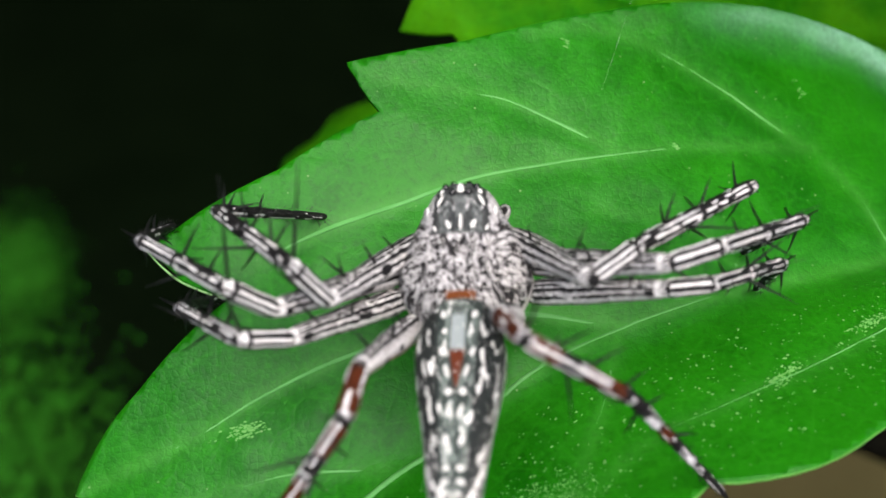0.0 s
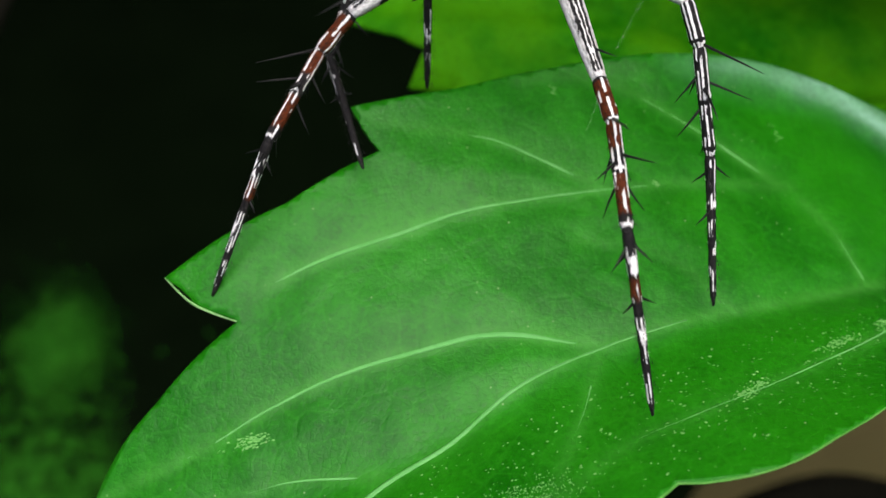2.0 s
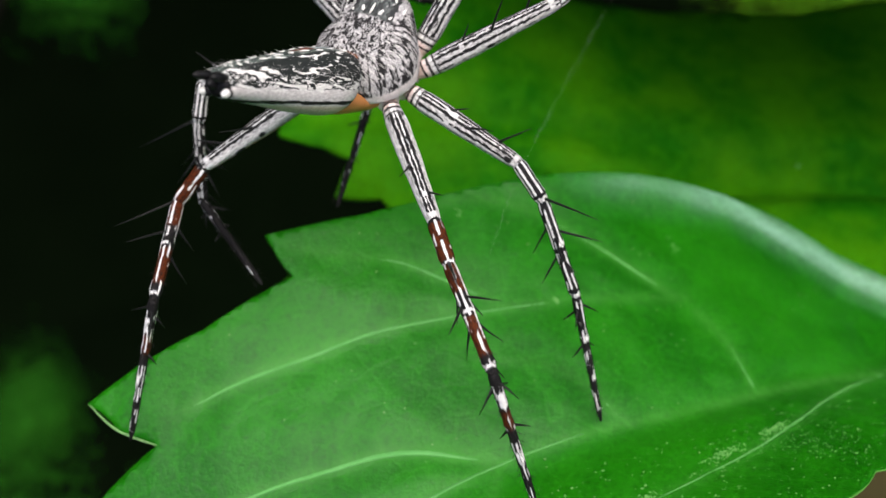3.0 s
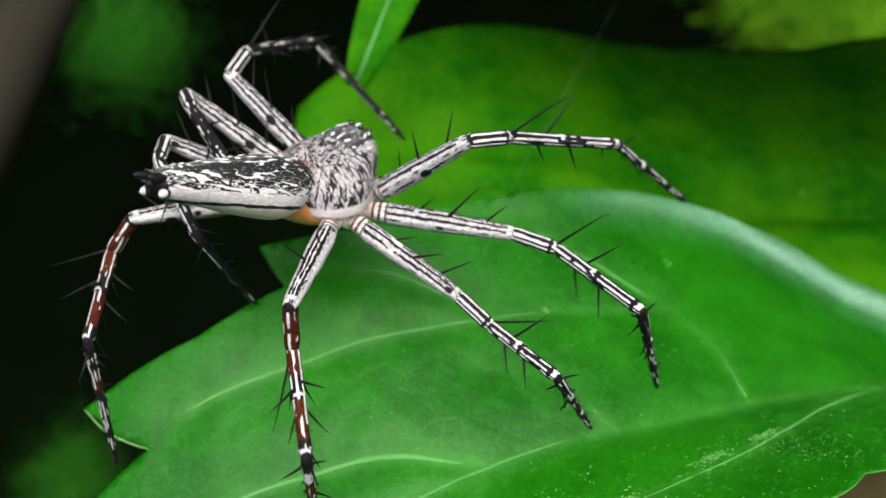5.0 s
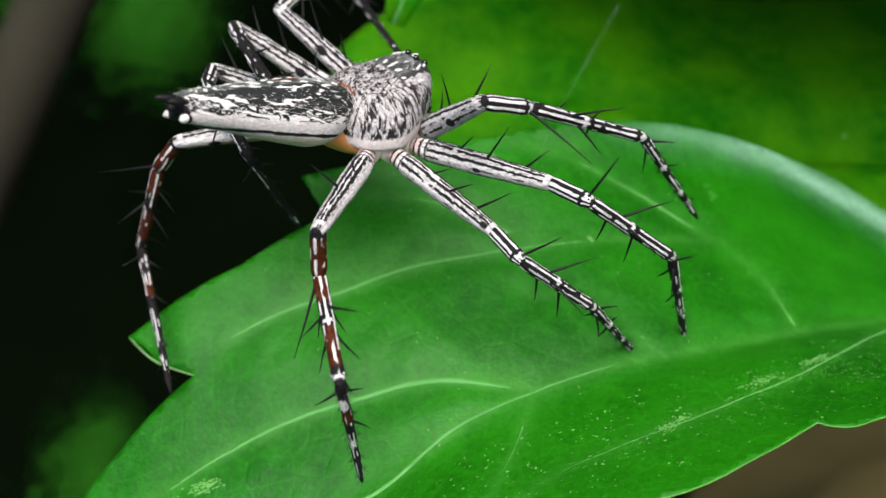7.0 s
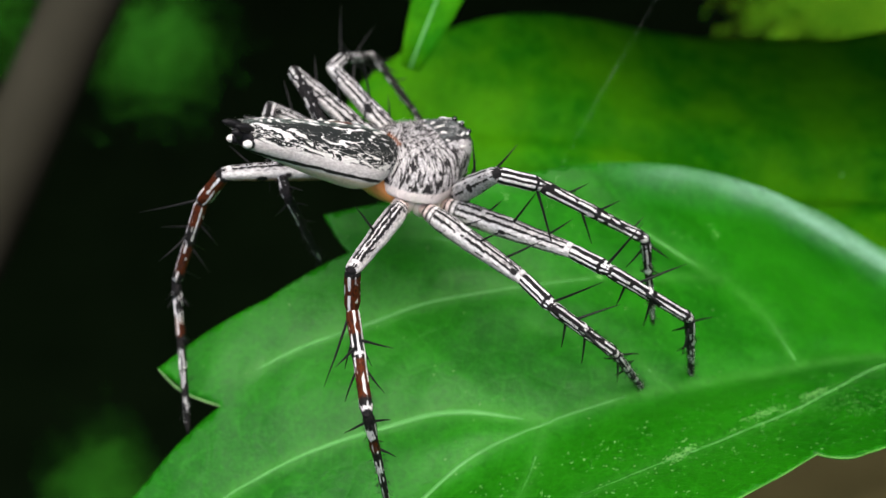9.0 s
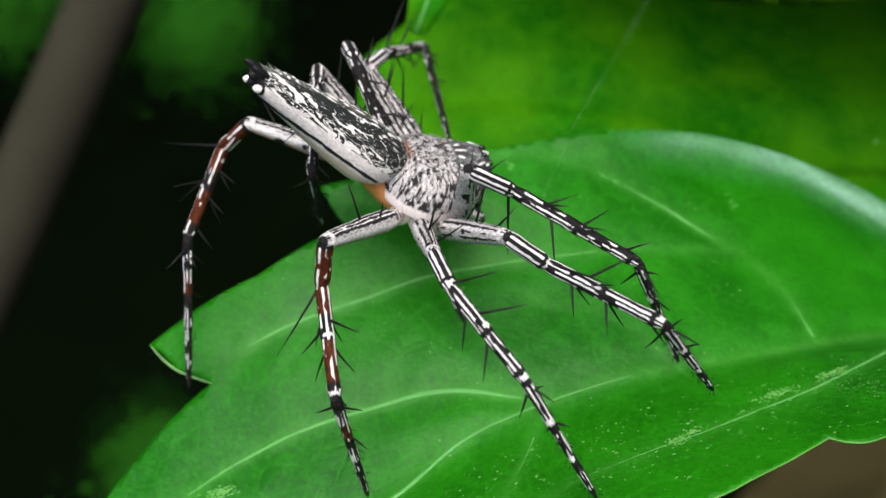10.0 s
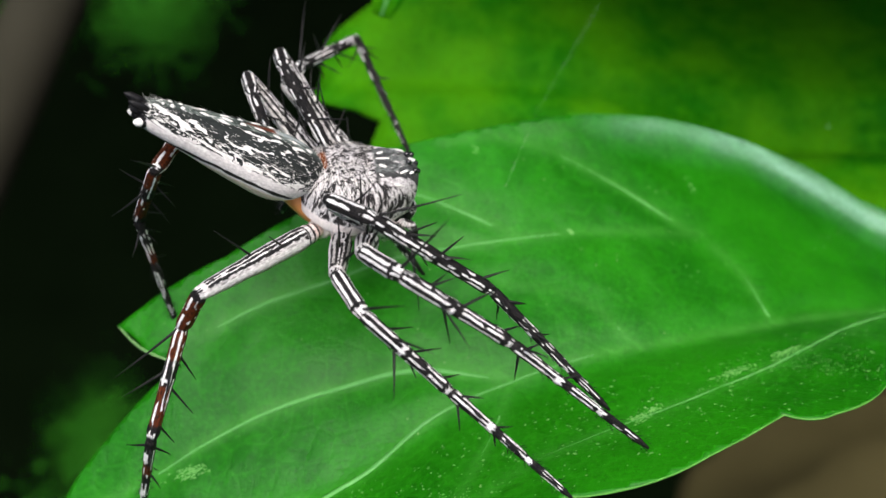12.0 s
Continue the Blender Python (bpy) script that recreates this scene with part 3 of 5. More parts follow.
def build_leaf():
    leaf = tagged(new("leaf"), "broad glossy green leaf with pale veins, toothed margin, bite hole", "leaf")
    outline = scallops(LOWER) + scallops(UPPER)
    # narrow term: pale vein colour; wide term: pale sheen painted beside the veins
    part("blade", sheet(outline, blade_height, 0.27, 0.16, lambda x, y: 0.38 * vein_near(x, y, 0.24) + 0.08 * vein_near(x, y, 1.0), sheen_near), LEAF, leaf)
    bm = bmesh.new()
    pts = [(x, y, blade_height(x, y) - 0.05) for x, y in scallops(LOWER)]
    tube(bm, pts, [0.045 + 0.02 * noise.noise(Vector((p[0] * 0.7, p[1] * 0.7, 2.0))) for p in pts], 6)
    part("margin", bm, RIM, leaf, "pale thickened leaf margin")
    for edge in ([(-13.85, 2.1), (-13.2, 1.45), (-12.6, 1.0), (-11.8, 0.62), (-11.05, 0.35)], [(-16.2, -5.15), (-14.9, -5.65), (-13.5, -6.1)]):
        bm = bmesh.new()
        pts = [(p[0], p[1], blade_height(p[0], p[1]) - 0.04) for p in spline(edge, 5)]
        tube(bm, pts, [0.05 * (1.05 - abs(2 * i / (len(pts) - 1) - 1) * 0.6) for i in range(len(pts))], 6)
        part("tip_margin", bm, TIP, leaf, "pale edge of a leaf tooth")
    vein(MIDRIB[:2:-1], 0.13, leaf, "midrib", lift=0.015)
    for pts, w in SIDE_VEINS:
        vein(pts, w * 0.9, leaf, "side_vein", lift=-0.015)
    for x, y, rx, ry, turn, seed in ((-10.5, -3.8, 0.75, 0.22, 0.2, 1), (6.6, -3.2, 0.9, 0.22, 0.62, 2), (10.2, -1.0, 0.9, 0.18, 0.5, 3), (4.6, 6.0, 0.16, 0.14, 0, 4),
                                     (10.3, 9.5, 0.26, 0.4, 0.3, 5), (0.8, 9.6, 0.14, 0.2, 0, 6), (12.6, 0.3, 0.7, 0.2, 0.5, 7), (-7.7, -7.9, 0.4, 0.18, 0.2, 8)):
        bm = bmesh.new()
        dots = random.Random(seed)
        for k in range(110 if rx > 0.3 else 12):
            a, q = dots.gauss(0, rx * 0.5), dots.gauss(0, ry * 0.55)
            size = dots.uniform(0.012, 0.045)
            patch(bm, x + a * math.cos(turn) - q * math.sin(turn), y + a * math.sin(turn) + q * math.cos(turn), size * 1.5, size * 0.8, turn + dots.uniform(-0.3, 0.3), blade_height, 0.006, k)
        part("spot", bm, SPOT, leaf, "pale scuffed spot")
    bm = bmesh.new()
    rng = random.Random(5)
    for k in range(800):
        px, py = rng.gauss(-1.3, 0.75), rng.gauss(-7.2, 0.55)
        px += (py + 7.2) * 0.6
        if -8.8 < py < -5.8:
            patch(bm, px, py, rng.uniform(0.012, 0.036), rng.uniform(0.009, 0.024), rng.random() * 3, blade_height, 0.006, k)
    for k in range(1500):
        px, py = rng.uniform(-6, 17), rng.uniform(-8, 4)
        if py < 0.4 * px - 3.4 and py > 0.36 * px - 8.0:
            size = rng.choice((0.016, 0.022, 0.022, 0.03, 0.045))
            patch(bm, px, py, size * rng.uniform(0.8, 1.8), size * rng.uniform(0.6, 1.0), rng.gauss(0.5, 0.5), blade_height, 0.006, k)
    for k in range(150):
        patch(bm, rng.gauss(13.5, 1.2), rng.gauss(-0.6, 0.5), rng.uniform(0.015, 0.06), rng.uniform(0.012, 0.03), rng.random() * 3, blade_height, 0.006, k)
    tagged(part("dust_speck", bm, SPOT, leaf, "scatter of pale dust specks"), kind="stuff")
    bm = bmesh.new()
    patch(bm, -5.3, -8.55, 0.34, 0.28, 0.3, blade_height, 0.02, 11)
    part("scar", bm, SCAR, leaf, "dry tan rim of the bite hole")
    return leaf


# ---- what lies behind the leaf ----
def far_height(x, y):
    twist = max(0.0, min(1.0, (x + 2) / 18))
    return -6.5 + (0.30 - 0.34 * twist * twist * (3 - 2 * twist)) * (y - 14) - 0.004 * (x - 6) ** 2 + 0.25 * noise.noise(Vector((x * 0.12, y * 0.12, 7.0))) - (0.8 + 1.1 * max(0.0, min(1.0, x / 14))) * math.exp(-((y - 17.5 - 0.05 * x) / 1.2) ** 2) - 0.9 * math.exp(-((y - 21.6 + 0.10 * x) / 1.0) ** 2)


def build_far_leaf():
    leaf = tagged(new("leaf"), "yellow-green leaf out of focus behind the spider's leaf", "leaf")
    nodes = [(-8.2, 20.7, 0.03), (-5.8, 19.8, 0.05), (-4.4, 19.1, 0.0), (-5.3, 17.6, 0.03), (-2.9, 17.3, 0.05), (0.0, 14.0, 0.05), (20.0, 9.0, 0.05), (46.0, 14.0, 0.1), (48.0, 37.0, 0.04),
             (23.0, 32.2, 0.02), (10.5, 31.0, 0.02), (-1.2, 27.8, 0.06), (-7.6, 24.2, 0.03), (-8.2, 20.7, 0.0)]
    part("blade", sheet(scallops(nodes), far_height, 0.9, 0.2), LEAF_FAR, leaf)
    vein([(41, 18), (25, 18.6), (10, 18.4), (0, 19.2), (-7.8, 20.6)], 0.2, leaf, "midrib", far_height, material=LEAF_FAR)
    for x in (2, 9, 16, 23):
        vein([(x + 3, 18.5), (x + 1, 21.5), (x - 1.5, 24.5)], 0.12, leaf, "side_vein", far_height, material=LEAF_FAR)
        vein([(x + 3, 18.5), (x + 1.5, 16), (x + 0.2, 13.5)], 0.12, leaf, "side_vein", far_height, material=LEAF_FAR)
    bm = bmesh.new()
    patch(bm, 20.0, 19.7, 0.4, 0.3, 0.4, far_height, 0.012, 3)
    part("pale_spot", bm, SPOT, leaf, "small pale spot")
    return leaf


def lance_leaf(name, label, base, tip, wide, material, bow=0.1, normal=(0, -0.7, 0.7)):
    """A narrow folded leaf from base to tip, in millimetres."""
    a, b = Vector(base), Vector(tip)
    way = b - a
    nrm = Vector(normal).normalized()
    across = way.cross(nrm).normalized()
    nrm = across.cross(way).normalized()
    bm = bmesh.new()
    rows = []
    n = 16
    for i in range(n + 1):
        u = i / n
        w = wide * math.sin(math.pi * min(1.0, 0.04 + 0.96 * u) ** 0.8) ** 0.8 + 0.02 * wide
        mid = a + way * u + nrm * (bow * way.length * 4 * u * (1 - u))
        row = []
        for s in (-1, -0.6, -0.2, 0, 0.2, 0.6, 1):
            row.append(mid + across * (s * w) + nrm * (abs(s) * w * 0.25))
        rows.append([p for p in row] + [p - nrm * 0.12 for p in reversed(row)])
    rings_mesh(bm, rows)
    top = tagged(new(name), label, "leaf")
    part("blade", bm, material, top)
    bm = bmesh.new()
    tube(bm, [a + way * u + nrm * (bow * way.length * 4 * u * (1 - u) + 0.02) for u in (k / 12 for k in range(13))], [wide * 0.06 * (1.1 - k / 12) for k in range(13)], 6)
    part("midrib", bm, VEIN, top)
    return top


def stem(label, points, radius, material):
    """A woody stem: internodes and the swollen nodes between them."""
    top = tagged(new("plant_stem"), label, "stem")
    line = spline(points, 10)
    for i in range(0, len(line) - 1, 10):
        piece = line[i:i + 11]
        bm = bmesh.new()
        tube(bm, [tuple(p) for p in piece], [radius * (1 + 0.10 * noise.noise(Vector(tuple(p * 0.12)))) for p in piece], 16)
        part("internode", bm, material, top)
        if i:
            bm = bmesh.new()
            blob(bm, tuple(line[i]), (radius * 1.04,) * 3, None, 8, 14)
            part("node", bm, material, top)
    return top


BARK = plain_material("bark_brown", (0.017, 0.0165, 0.011), (0.042, 0.040, 0.028), 0.9, 0.05, 0.8, 0.05)
BARK_DARK = plain_material("bark_dark", (0.003, 0.003, 0.002), (0.007, 0.007, 0.005), 0.9, 0.3, 0.8, 0.0)
DRY = plain_material("dry_leaf_brown", (0.028, 0.024, 0.008), (0.056, 0.049, 0.019), 0.9, 0.06, 0.6, 0.1)
# green for leaves meant to look shaded: the shade is in the colour
SHADE = leaf_material("leaf_shaded_green", (0.014, 0.11, 0.005), (0.03, 0.17, 0.010), 0.0, 0.7)
SPRAY = leaf_material("leaf_spray_yellow", (0.07, 0.26, 0.005), (0.16, 0.38, 0.010), 0.0, 0.7)
# soil far darker than real soil: undergrowth shade is put into its colour
SOIL_SHADE = plain_material("soil_shade_tone", (0.0008, 0.0020, 0.0007), (0.0024, 0.0050, 0.0019), 1.0, 0.03, 1.0, 0.0)
# wall green with deep shade put into the colour
WALL_SHADE = plain_material("wall_shade_green", (0.0019, 0.0046, 0.0014), (0.0078, 0.0170, 0.0052), 0.9, 0.012, 1.0, 0.0)
SILK = Mat("silk", 0.3, spec=0.5).colour((0.45, 0.48, 0.42)).m


def broad_leaf(label, centre, length, wide, turn, tilt, material, seed):
    """A plain pointed leaf: outline from a sine, creased along its midrib, drooping to its tip."""
    def z_of(x, y):
        return 0.12 * abs(y) - 0.006 * x * x * 20 / length + 0.4 * noise.noise(Vector((x * 0.1 + seed, y * 0.1, seed)))
    n = 26
    side = [(length * (u - 0.5), wide * 0.5 * math.sin(math.pi * u ** 0.85) ** 0.85 * (1 + 0.04 * math.sin(u * 40))) for u in (k / n for k in range(n + 1))]
    outline = [(x, -y) for x, y in side] + [(x, y) for x, y in reversed(side[1:-1])]
    top = tagged(new("leaf"), label, "leaf")
    top.matrix_basis = pose(*(v * MM for v in centre), *tilt, turn)
    part("blade", sheet(outline, z_of, wide / 9, 0.3), material, top)
    vein([(length * (u - 0.5), 0.001 * u) for u in (0.02, 0.3, 0.6, 0.98)], wide * 0.02, top, "midrib", z_of, material=material)
    return top


def foliage(centre, radius, count, material, seed):
    """A loose clump of many small folded leaves, thinning out to its edge."""
    rng = np.random.default_rng(seed)
    count *= 80
    at = rng.normal(0, 1, (count, 1, 3)) * np.array((0.42, 0.55, 0.42)) * radius
    size = radius * rng.uniform(0.022, 0.04, (count, 1, 1))
    way = rng.normal(0, 1, (count, 1, 3)) * np.array((1, 1, 0.5))
    way /= np.linalg.norm(way, axis=2, keepdims=True)
    up = np.array((0.0, -0.5, 1.0)) + rng.normal(0, 0.3, (count, 1, 3))
    side = np.cross(way, up)
    side /= np.linalg.norm(side, axis=2, keepdims=True)
    fold = np.cross(side, way)
    shape = np.array(((-1, 0, 0), (-0.3, -0.45, 0.12), (1, 0, -0.1), (-0.3, 0.45, 0.12)))[None]
    verts = (at + size * (shape[:, :, :1] * way + shape[:, :, 1:2] * side + shape[:, :, 2:] * fold)).reshape(-1, 3) * MM
    first = np.arange(count) * 4
    faces = np.concatenate([np.stack([first, first + 1, first + 2], 1), np.stack([first, first + 2, first + 3], 1)])
    mesh = bpy.data.meshes.new("foliage")
    mesh.from_pydata(verts.tolist(), [], faces.tolist())
    mesh.materials.append(material)
    ob = new("foliage", mesh)
    ob.matrix_basis = pose(*(v * MM for v in centre))
    tagged(ob, "clump of small green leaves, blurred, behind the leaf", "foliage", kind="stuff")


def build_backdrop():
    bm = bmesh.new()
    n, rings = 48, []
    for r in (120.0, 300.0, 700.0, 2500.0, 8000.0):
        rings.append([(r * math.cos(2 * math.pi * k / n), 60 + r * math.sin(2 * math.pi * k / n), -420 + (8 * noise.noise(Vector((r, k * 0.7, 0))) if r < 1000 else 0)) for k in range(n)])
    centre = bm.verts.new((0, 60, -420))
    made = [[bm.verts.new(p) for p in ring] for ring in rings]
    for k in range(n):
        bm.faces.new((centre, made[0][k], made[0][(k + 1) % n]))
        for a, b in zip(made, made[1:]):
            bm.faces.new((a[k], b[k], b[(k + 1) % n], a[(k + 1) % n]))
    tagged(part("ground", bm, SOIL_SHADE), "forest soil far below the leaves, shade put into its colour", "ground", kind="structure")
    # wall added out of view: blocks low sky, its height and gap shape reflections
    bm = bmesh.new()
    rings = []
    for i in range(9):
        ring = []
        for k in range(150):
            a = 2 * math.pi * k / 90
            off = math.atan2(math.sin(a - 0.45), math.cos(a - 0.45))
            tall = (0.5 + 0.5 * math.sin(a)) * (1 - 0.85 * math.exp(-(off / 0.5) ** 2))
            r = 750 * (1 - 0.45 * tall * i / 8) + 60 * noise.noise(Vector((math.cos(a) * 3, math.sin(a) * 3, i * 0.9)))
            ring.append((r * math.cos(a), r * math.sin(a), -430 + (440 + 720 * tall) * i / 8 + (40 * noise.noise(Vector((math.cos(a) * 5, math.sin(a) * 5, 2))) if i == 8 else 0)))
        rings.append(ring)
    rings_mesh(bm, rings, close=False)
    tagged(part("backdrop", bm, WALL_SHADE), "thicket wall added round the place to block low sky", "thicket", kind="structure")
    stem("brown woody stem, blurred, behind the leaf", [(-81.2, 50, -81), (-39.2, 111, -27), (-19.2, 145, 0)], 4.7, BARK)
    stem("thin dark curved twig below the leaf", [(19, 8, -108), (22.3, 19.2, -101), (29.1, 26.6, -97), (41.4, 29.5, -92.4), (50.6, 26.0, -90.1), (55.3, 20.7, -89.9), (60, 12, -92)], 2.3, BARK_DARK)
    lance_leaf("leaf", "narrow bright green leaf rising behind", (-3.5, 18.0, 2.2), (5.5, 36, 13), 1.5, LEAF_FAR, 0.03)
    broad_leaf("dry brown leaf, blurred, far below", (77, 45, -150), 108, 64, 30, (12, -8), DRY, 1.0)
    # tilted off the light so that this one looks shaded
    broad_leaf("dry brown leaf, blurred, tilted away to look dimmer", (78, 94, -182), 84, 50, 12, (-35, -5), DRY, 9.0)
    for centre, radius, count, material, seed in (((-78, 186, -119), 15, 45, SHADE, 1), ((-124, 189, -106), 18, 50, SHADE, 2), ((-101, 111, -197), 13, 40, SHADE, 3), ((-88, 54, -172), 24, 40, SHADE, 4),
                                                  ((91, 199, -122), 24, 190, SPRAY, 5)):
        foliage(centre, radius, count, material, seed)
    broad_leaf("yellow-green leaf, blurred, deep below the spider's leaf", (-4, 22, -25), 30, 18, 45, (-22, 0), LEAF_FAR, 4.0)
    # leaf added above the view to darken the far leaf's right part
    broad_leaf("green leaf added overhead to shade the leaf behind", (32.3, 37.2, 11.5), 72, 54, 6, (-4, 2), SHADE, 8.0)
    bm = bmesh.new()
    tube(bm, [(2.0, 7.8, blade_height(2.0, 7.8)), (3.6, 12.0, 1.2), (6.6, 17.6, 2.0), (11.0, 24.0, 5.0), (16.0, 31.0, 10.0)], [0.002] * 5, 5)
    tagged(part("silk_thread", bm, SILK), "single thin silk thread rising from the leaf", "silk thread")


build_leaf()
build_far_leaf()
build_backdrop()

# ---- the spider ----
HIPS = {"1": (1.35, 1.25, -1.15), "2": (0.5, 1.65, -1.25), "3": (-0.45, 1.65, -1.25), "4": (-1.3, 1.35, -1.2)}
LENGTHS = {"1": (5.21, 1.86, 4.97, 5.89), "2": (5.50, 1.71, 4.39, 6.28), "3": (4.82, 1.62, 3.72, 5.33), "4": (5.19, 1.82, 4.00, 6.17)}
LEGS = ("L1", "L2", "L3", "L4", "R1", "R2", "R3", "R4")
SEGMENTS = ("femur", "patella", "tibia", "metatarsus")


def segment_mesh(kind, length, thick):
    """One leg segment along +z: its girth swells and narrows, with a rounded head at the joint."""
    shape = {"femur": [(0.0, 0.72), (0.06, 0.95), (0.2, 1.12), (0.45, 1.08), (0.75, 0.90), (0.92, 0.80), (1.0, 0.66)],
             "patella": [(0.0, 0.60), (0.12, 0.76), (0.5, 0.72), (0.86, 0.76), (1.0, 0.56)],
             "tibia": [(0.0, 0.54), (0.06, 0.66), (0.4, 0.62), (0.45, 0.66), (0.52, 0.60), (0.8, 0.56), (0.93, 0.62), (1.0, 0.46)],
             "metatarsus": [(0.0, 0.42), (0.04, 0.52), (0.3, 0.44), (0.33, 0.48), (0.38, 0.42), (0.6, 0.40), (0.64, 0.32), (0.68, 0.38), (0.92, 0.31), (1.0, 0.14)]}[kind]
    sides, rings = 12, []
    steps = 30 if kind != "patella" else 12
    for i in range(steps + 1):
        u = i / steps
        for (u0, r0), (u1, r1) in zip(shape, shape[1:]):
            if u <= u1:
                break
        w = (u - u0) / (u1 - u0)
        w = w * w * (3 - 2 * w)
        r = thick * (r0 + (r1 - r0) * w)
        ring = []
        for k in range(sides):
            a = 2 * math.pi * k / sides
            q = r * (1 + 0.05 * noise.noise(Vector((math.cos(a) * 2, math.sin(a) * 2, u * length * 2.2))))
            ring.append((q * math.cos(a), q * math.sin(a) * 0.96, u * length))
        rings.append(ring)
    bm = bmesh.new()
    rings_mesh(bm, rings)
    blob(bm, (0, 0, 0), (thick * shape[0][1] * 0.98,) * 3, None, 6, 10)
    blob(bm, (0, 0, length), (thick * shape[-1][1] * 0.98,) * 3, None, 6, 10)
    return bm


def hair_mesh(length, thick, count, rng):
    """Short bristles that lean along a segment."""
    bm = bmesh.new()
    for _ in range(count):
        a, u = rng.uniform(0, 2 * math.pi), rng.uniform(0.04, 0.97)
        out = Vector((math.cos(a), math.sin(a), 0))
        root = out * thick * 0.5 + Vector((0, 0, u * length))
        tip = root + (out * rng.uniform(0.35, 0.75) + Vector((0, 0, rng.uniform(0.3, 0.9)))).normalized() * rng.uniform(0.14, 0.32)
        across = out.cross(Vector((0, 0, 1))) * 0.012
        v = [bm.verts.new(p) for p in (root - across, root + across, tip)]
        bm.faces.new(v)
        w = [bm.verts.new(p) for p in (root - out * 0.012, root + out * 0.012, tip)]
        bm.faces.new(w)
    return bm


def spine_mesh():
    bm = bmesh.new()
    tube(bm, [(0, 0, 0), (0, 0.012, 0.3), (0, 0.035, 0.65), (0, 0.08, 1.0)], [0.038, 0.032, 0.022, 0.005], 6)
    return bm


def loft(stations, sides=28, power=2.2):
    """A body along x: stations (x, half width, top, bottom, height of the widest line)."""
    rings = []
    for x, w, top, low, mid in stations:
        ring = []
        for k in range(sides):
            a = 2 * math.pi * k / sides
            c, s = math.cos(a), math.sin(a)
            y = w * math.copysign(abs(c) ** (2 / power), c)
            h = (top - mid) if s > 0 else (mid - low)
            ring.append((x, y, mid + h * math.copysign(abs(s) ** (2 / power), s)))
        rings.append(ring)
    return rings


def smooth_stations(stations, steps=4):
    return [tuple(p) for p in spline(stations, steps)]


def build_spider():
    spider = tagged(new("spider"), "grey spider with black and white streaked, spiny, rust-patched legs", "spider")
    rng = random.Random(11)
    # carapace
    bm = bmesh.new()
    rings = loft(smooth_stations([(-2.1, 0.4, 0.35, -0.75, -0.4), (-1.9, 1.0, 0.62, -0.95, -0.62), (-1.35, 1.6, 0.88, -1.05, -0.76), (-0.5, 1.98, 1.02, -1.08, -0.80), (0.2, 1.86, 1.10, -1.08, -0.78),
                                  (0.8, 1.60, 1.20, -1.05, -0.68), (1.3, 1.30, 1.28, -1.0, -0.45), (1.75, 1.03, 1.24, -0.95, -0.2), (2.02, 0.80, 1.02, -0.85, 0.0), (2.14, 0.45, 0.72, -0.6, 0.1)]), 32, 2.3)
    rings_mesh(bm, rings)
    carapace = part("carapace", bm, CARAPACE, spider)
    # short lying hair on the carapace
    bm = bmesh.new()
    for _ in range(2800):
        i, k = rng.randrange(3, len(rings) - 2), rng.randrange(0, 16)
        p = Vector(rings[i][k]).lerp(Vector(rings[i + 1][k + 1]), rng.random())
        q = Vector(rings[i][k + 1]).lerp(p, rng.random())
        if q.x > 0.35 and q.z > 0.6:
            continue
        out = Vector((q.x * 0.4 + 0.2, q.y, q.z + 0.4)).normalized()
        way = (Vector((-0.5 - 0.3 * q.x, -q.y * 0.45, 0.25)).normalized() * 0.85 + out * 0.4).normalized()
        side = way.cross(out).normalized() * 0.0065
        tip = q + way * rng.uniform(0.2, 0.48)
        bm.faces.new([bm.verts.new(v) for v in (q - side, q + side, tip)])
    tagged(part("hair", bm, [TUFT], carapace, "short whitish lying hair"), kind="stuff")
    # white hair patches of the head, eyes
    for x, y, z, l, w, turn in ((0.75, 0, 1.21, 0.27, 0.055, 0), (0.68, 0.30, 1.15, 0.17, 0.10, 0.35), (0.68, -0.30, 1.15, 0.17, 0.10, -0.35), (0.58, 0.60, 1.03, 0.15, 0.11, 0.7),
                                (0.58, -0.60, 1.03, 0.15, 0.11, -0.7), (1.15, 0.86, 0.86, 0.22, 0.06, 0.1), (1.15, -0.86, 0.86, 0.22, 0.06, -0.1), (1.72, 0, 1.27, 0.17, 0.11, 0), (1.42, 0.52, 1.17, 0.18, 0.06, -0.5), (1.42, -0.52, 1.17, 0.18, 0.06, 0.5), (1.72, 0.48, 1.13, 0.1, 0.06, -0.6), (1.72, -0.48, 1.13, 0.1, 0.06, 0.6)):
        bm = bmesh.new()
        blob(bm, (x, y * 1.12, z - 0.03), (l * 1.1, w * 0.95, 0.045), Euler((0.35 * y, -0.1, turn)), 6, 10)
        part("hair_patch", bm, TUFT, carapace, "white hair patch on the head")
    for x, y, z, r in ((1.60, 0.22, 1.30, 0.11), (1.60, -0.22, 1.30, 0.11), (1.85, 0.44, 1.12, 0.11), (1.85, -0.44, 1.12, 0.11), (2.02, 0.22, 0.92, 0.12), (2.02, -0.22, 0.92, 0.12), (2.1, 0.10, 0.66, 0.07), (2.1, -0.10, 0.66, 0.07)):
        bm = bmesh.new()
        blob(bm, (x, y, z), (r, r, r), None, 8, 12)
        part("eye", bm, EYE, carapace, "glossy black eye")
    # underside, mouth parts, feelers
    bm = bmesh.new()
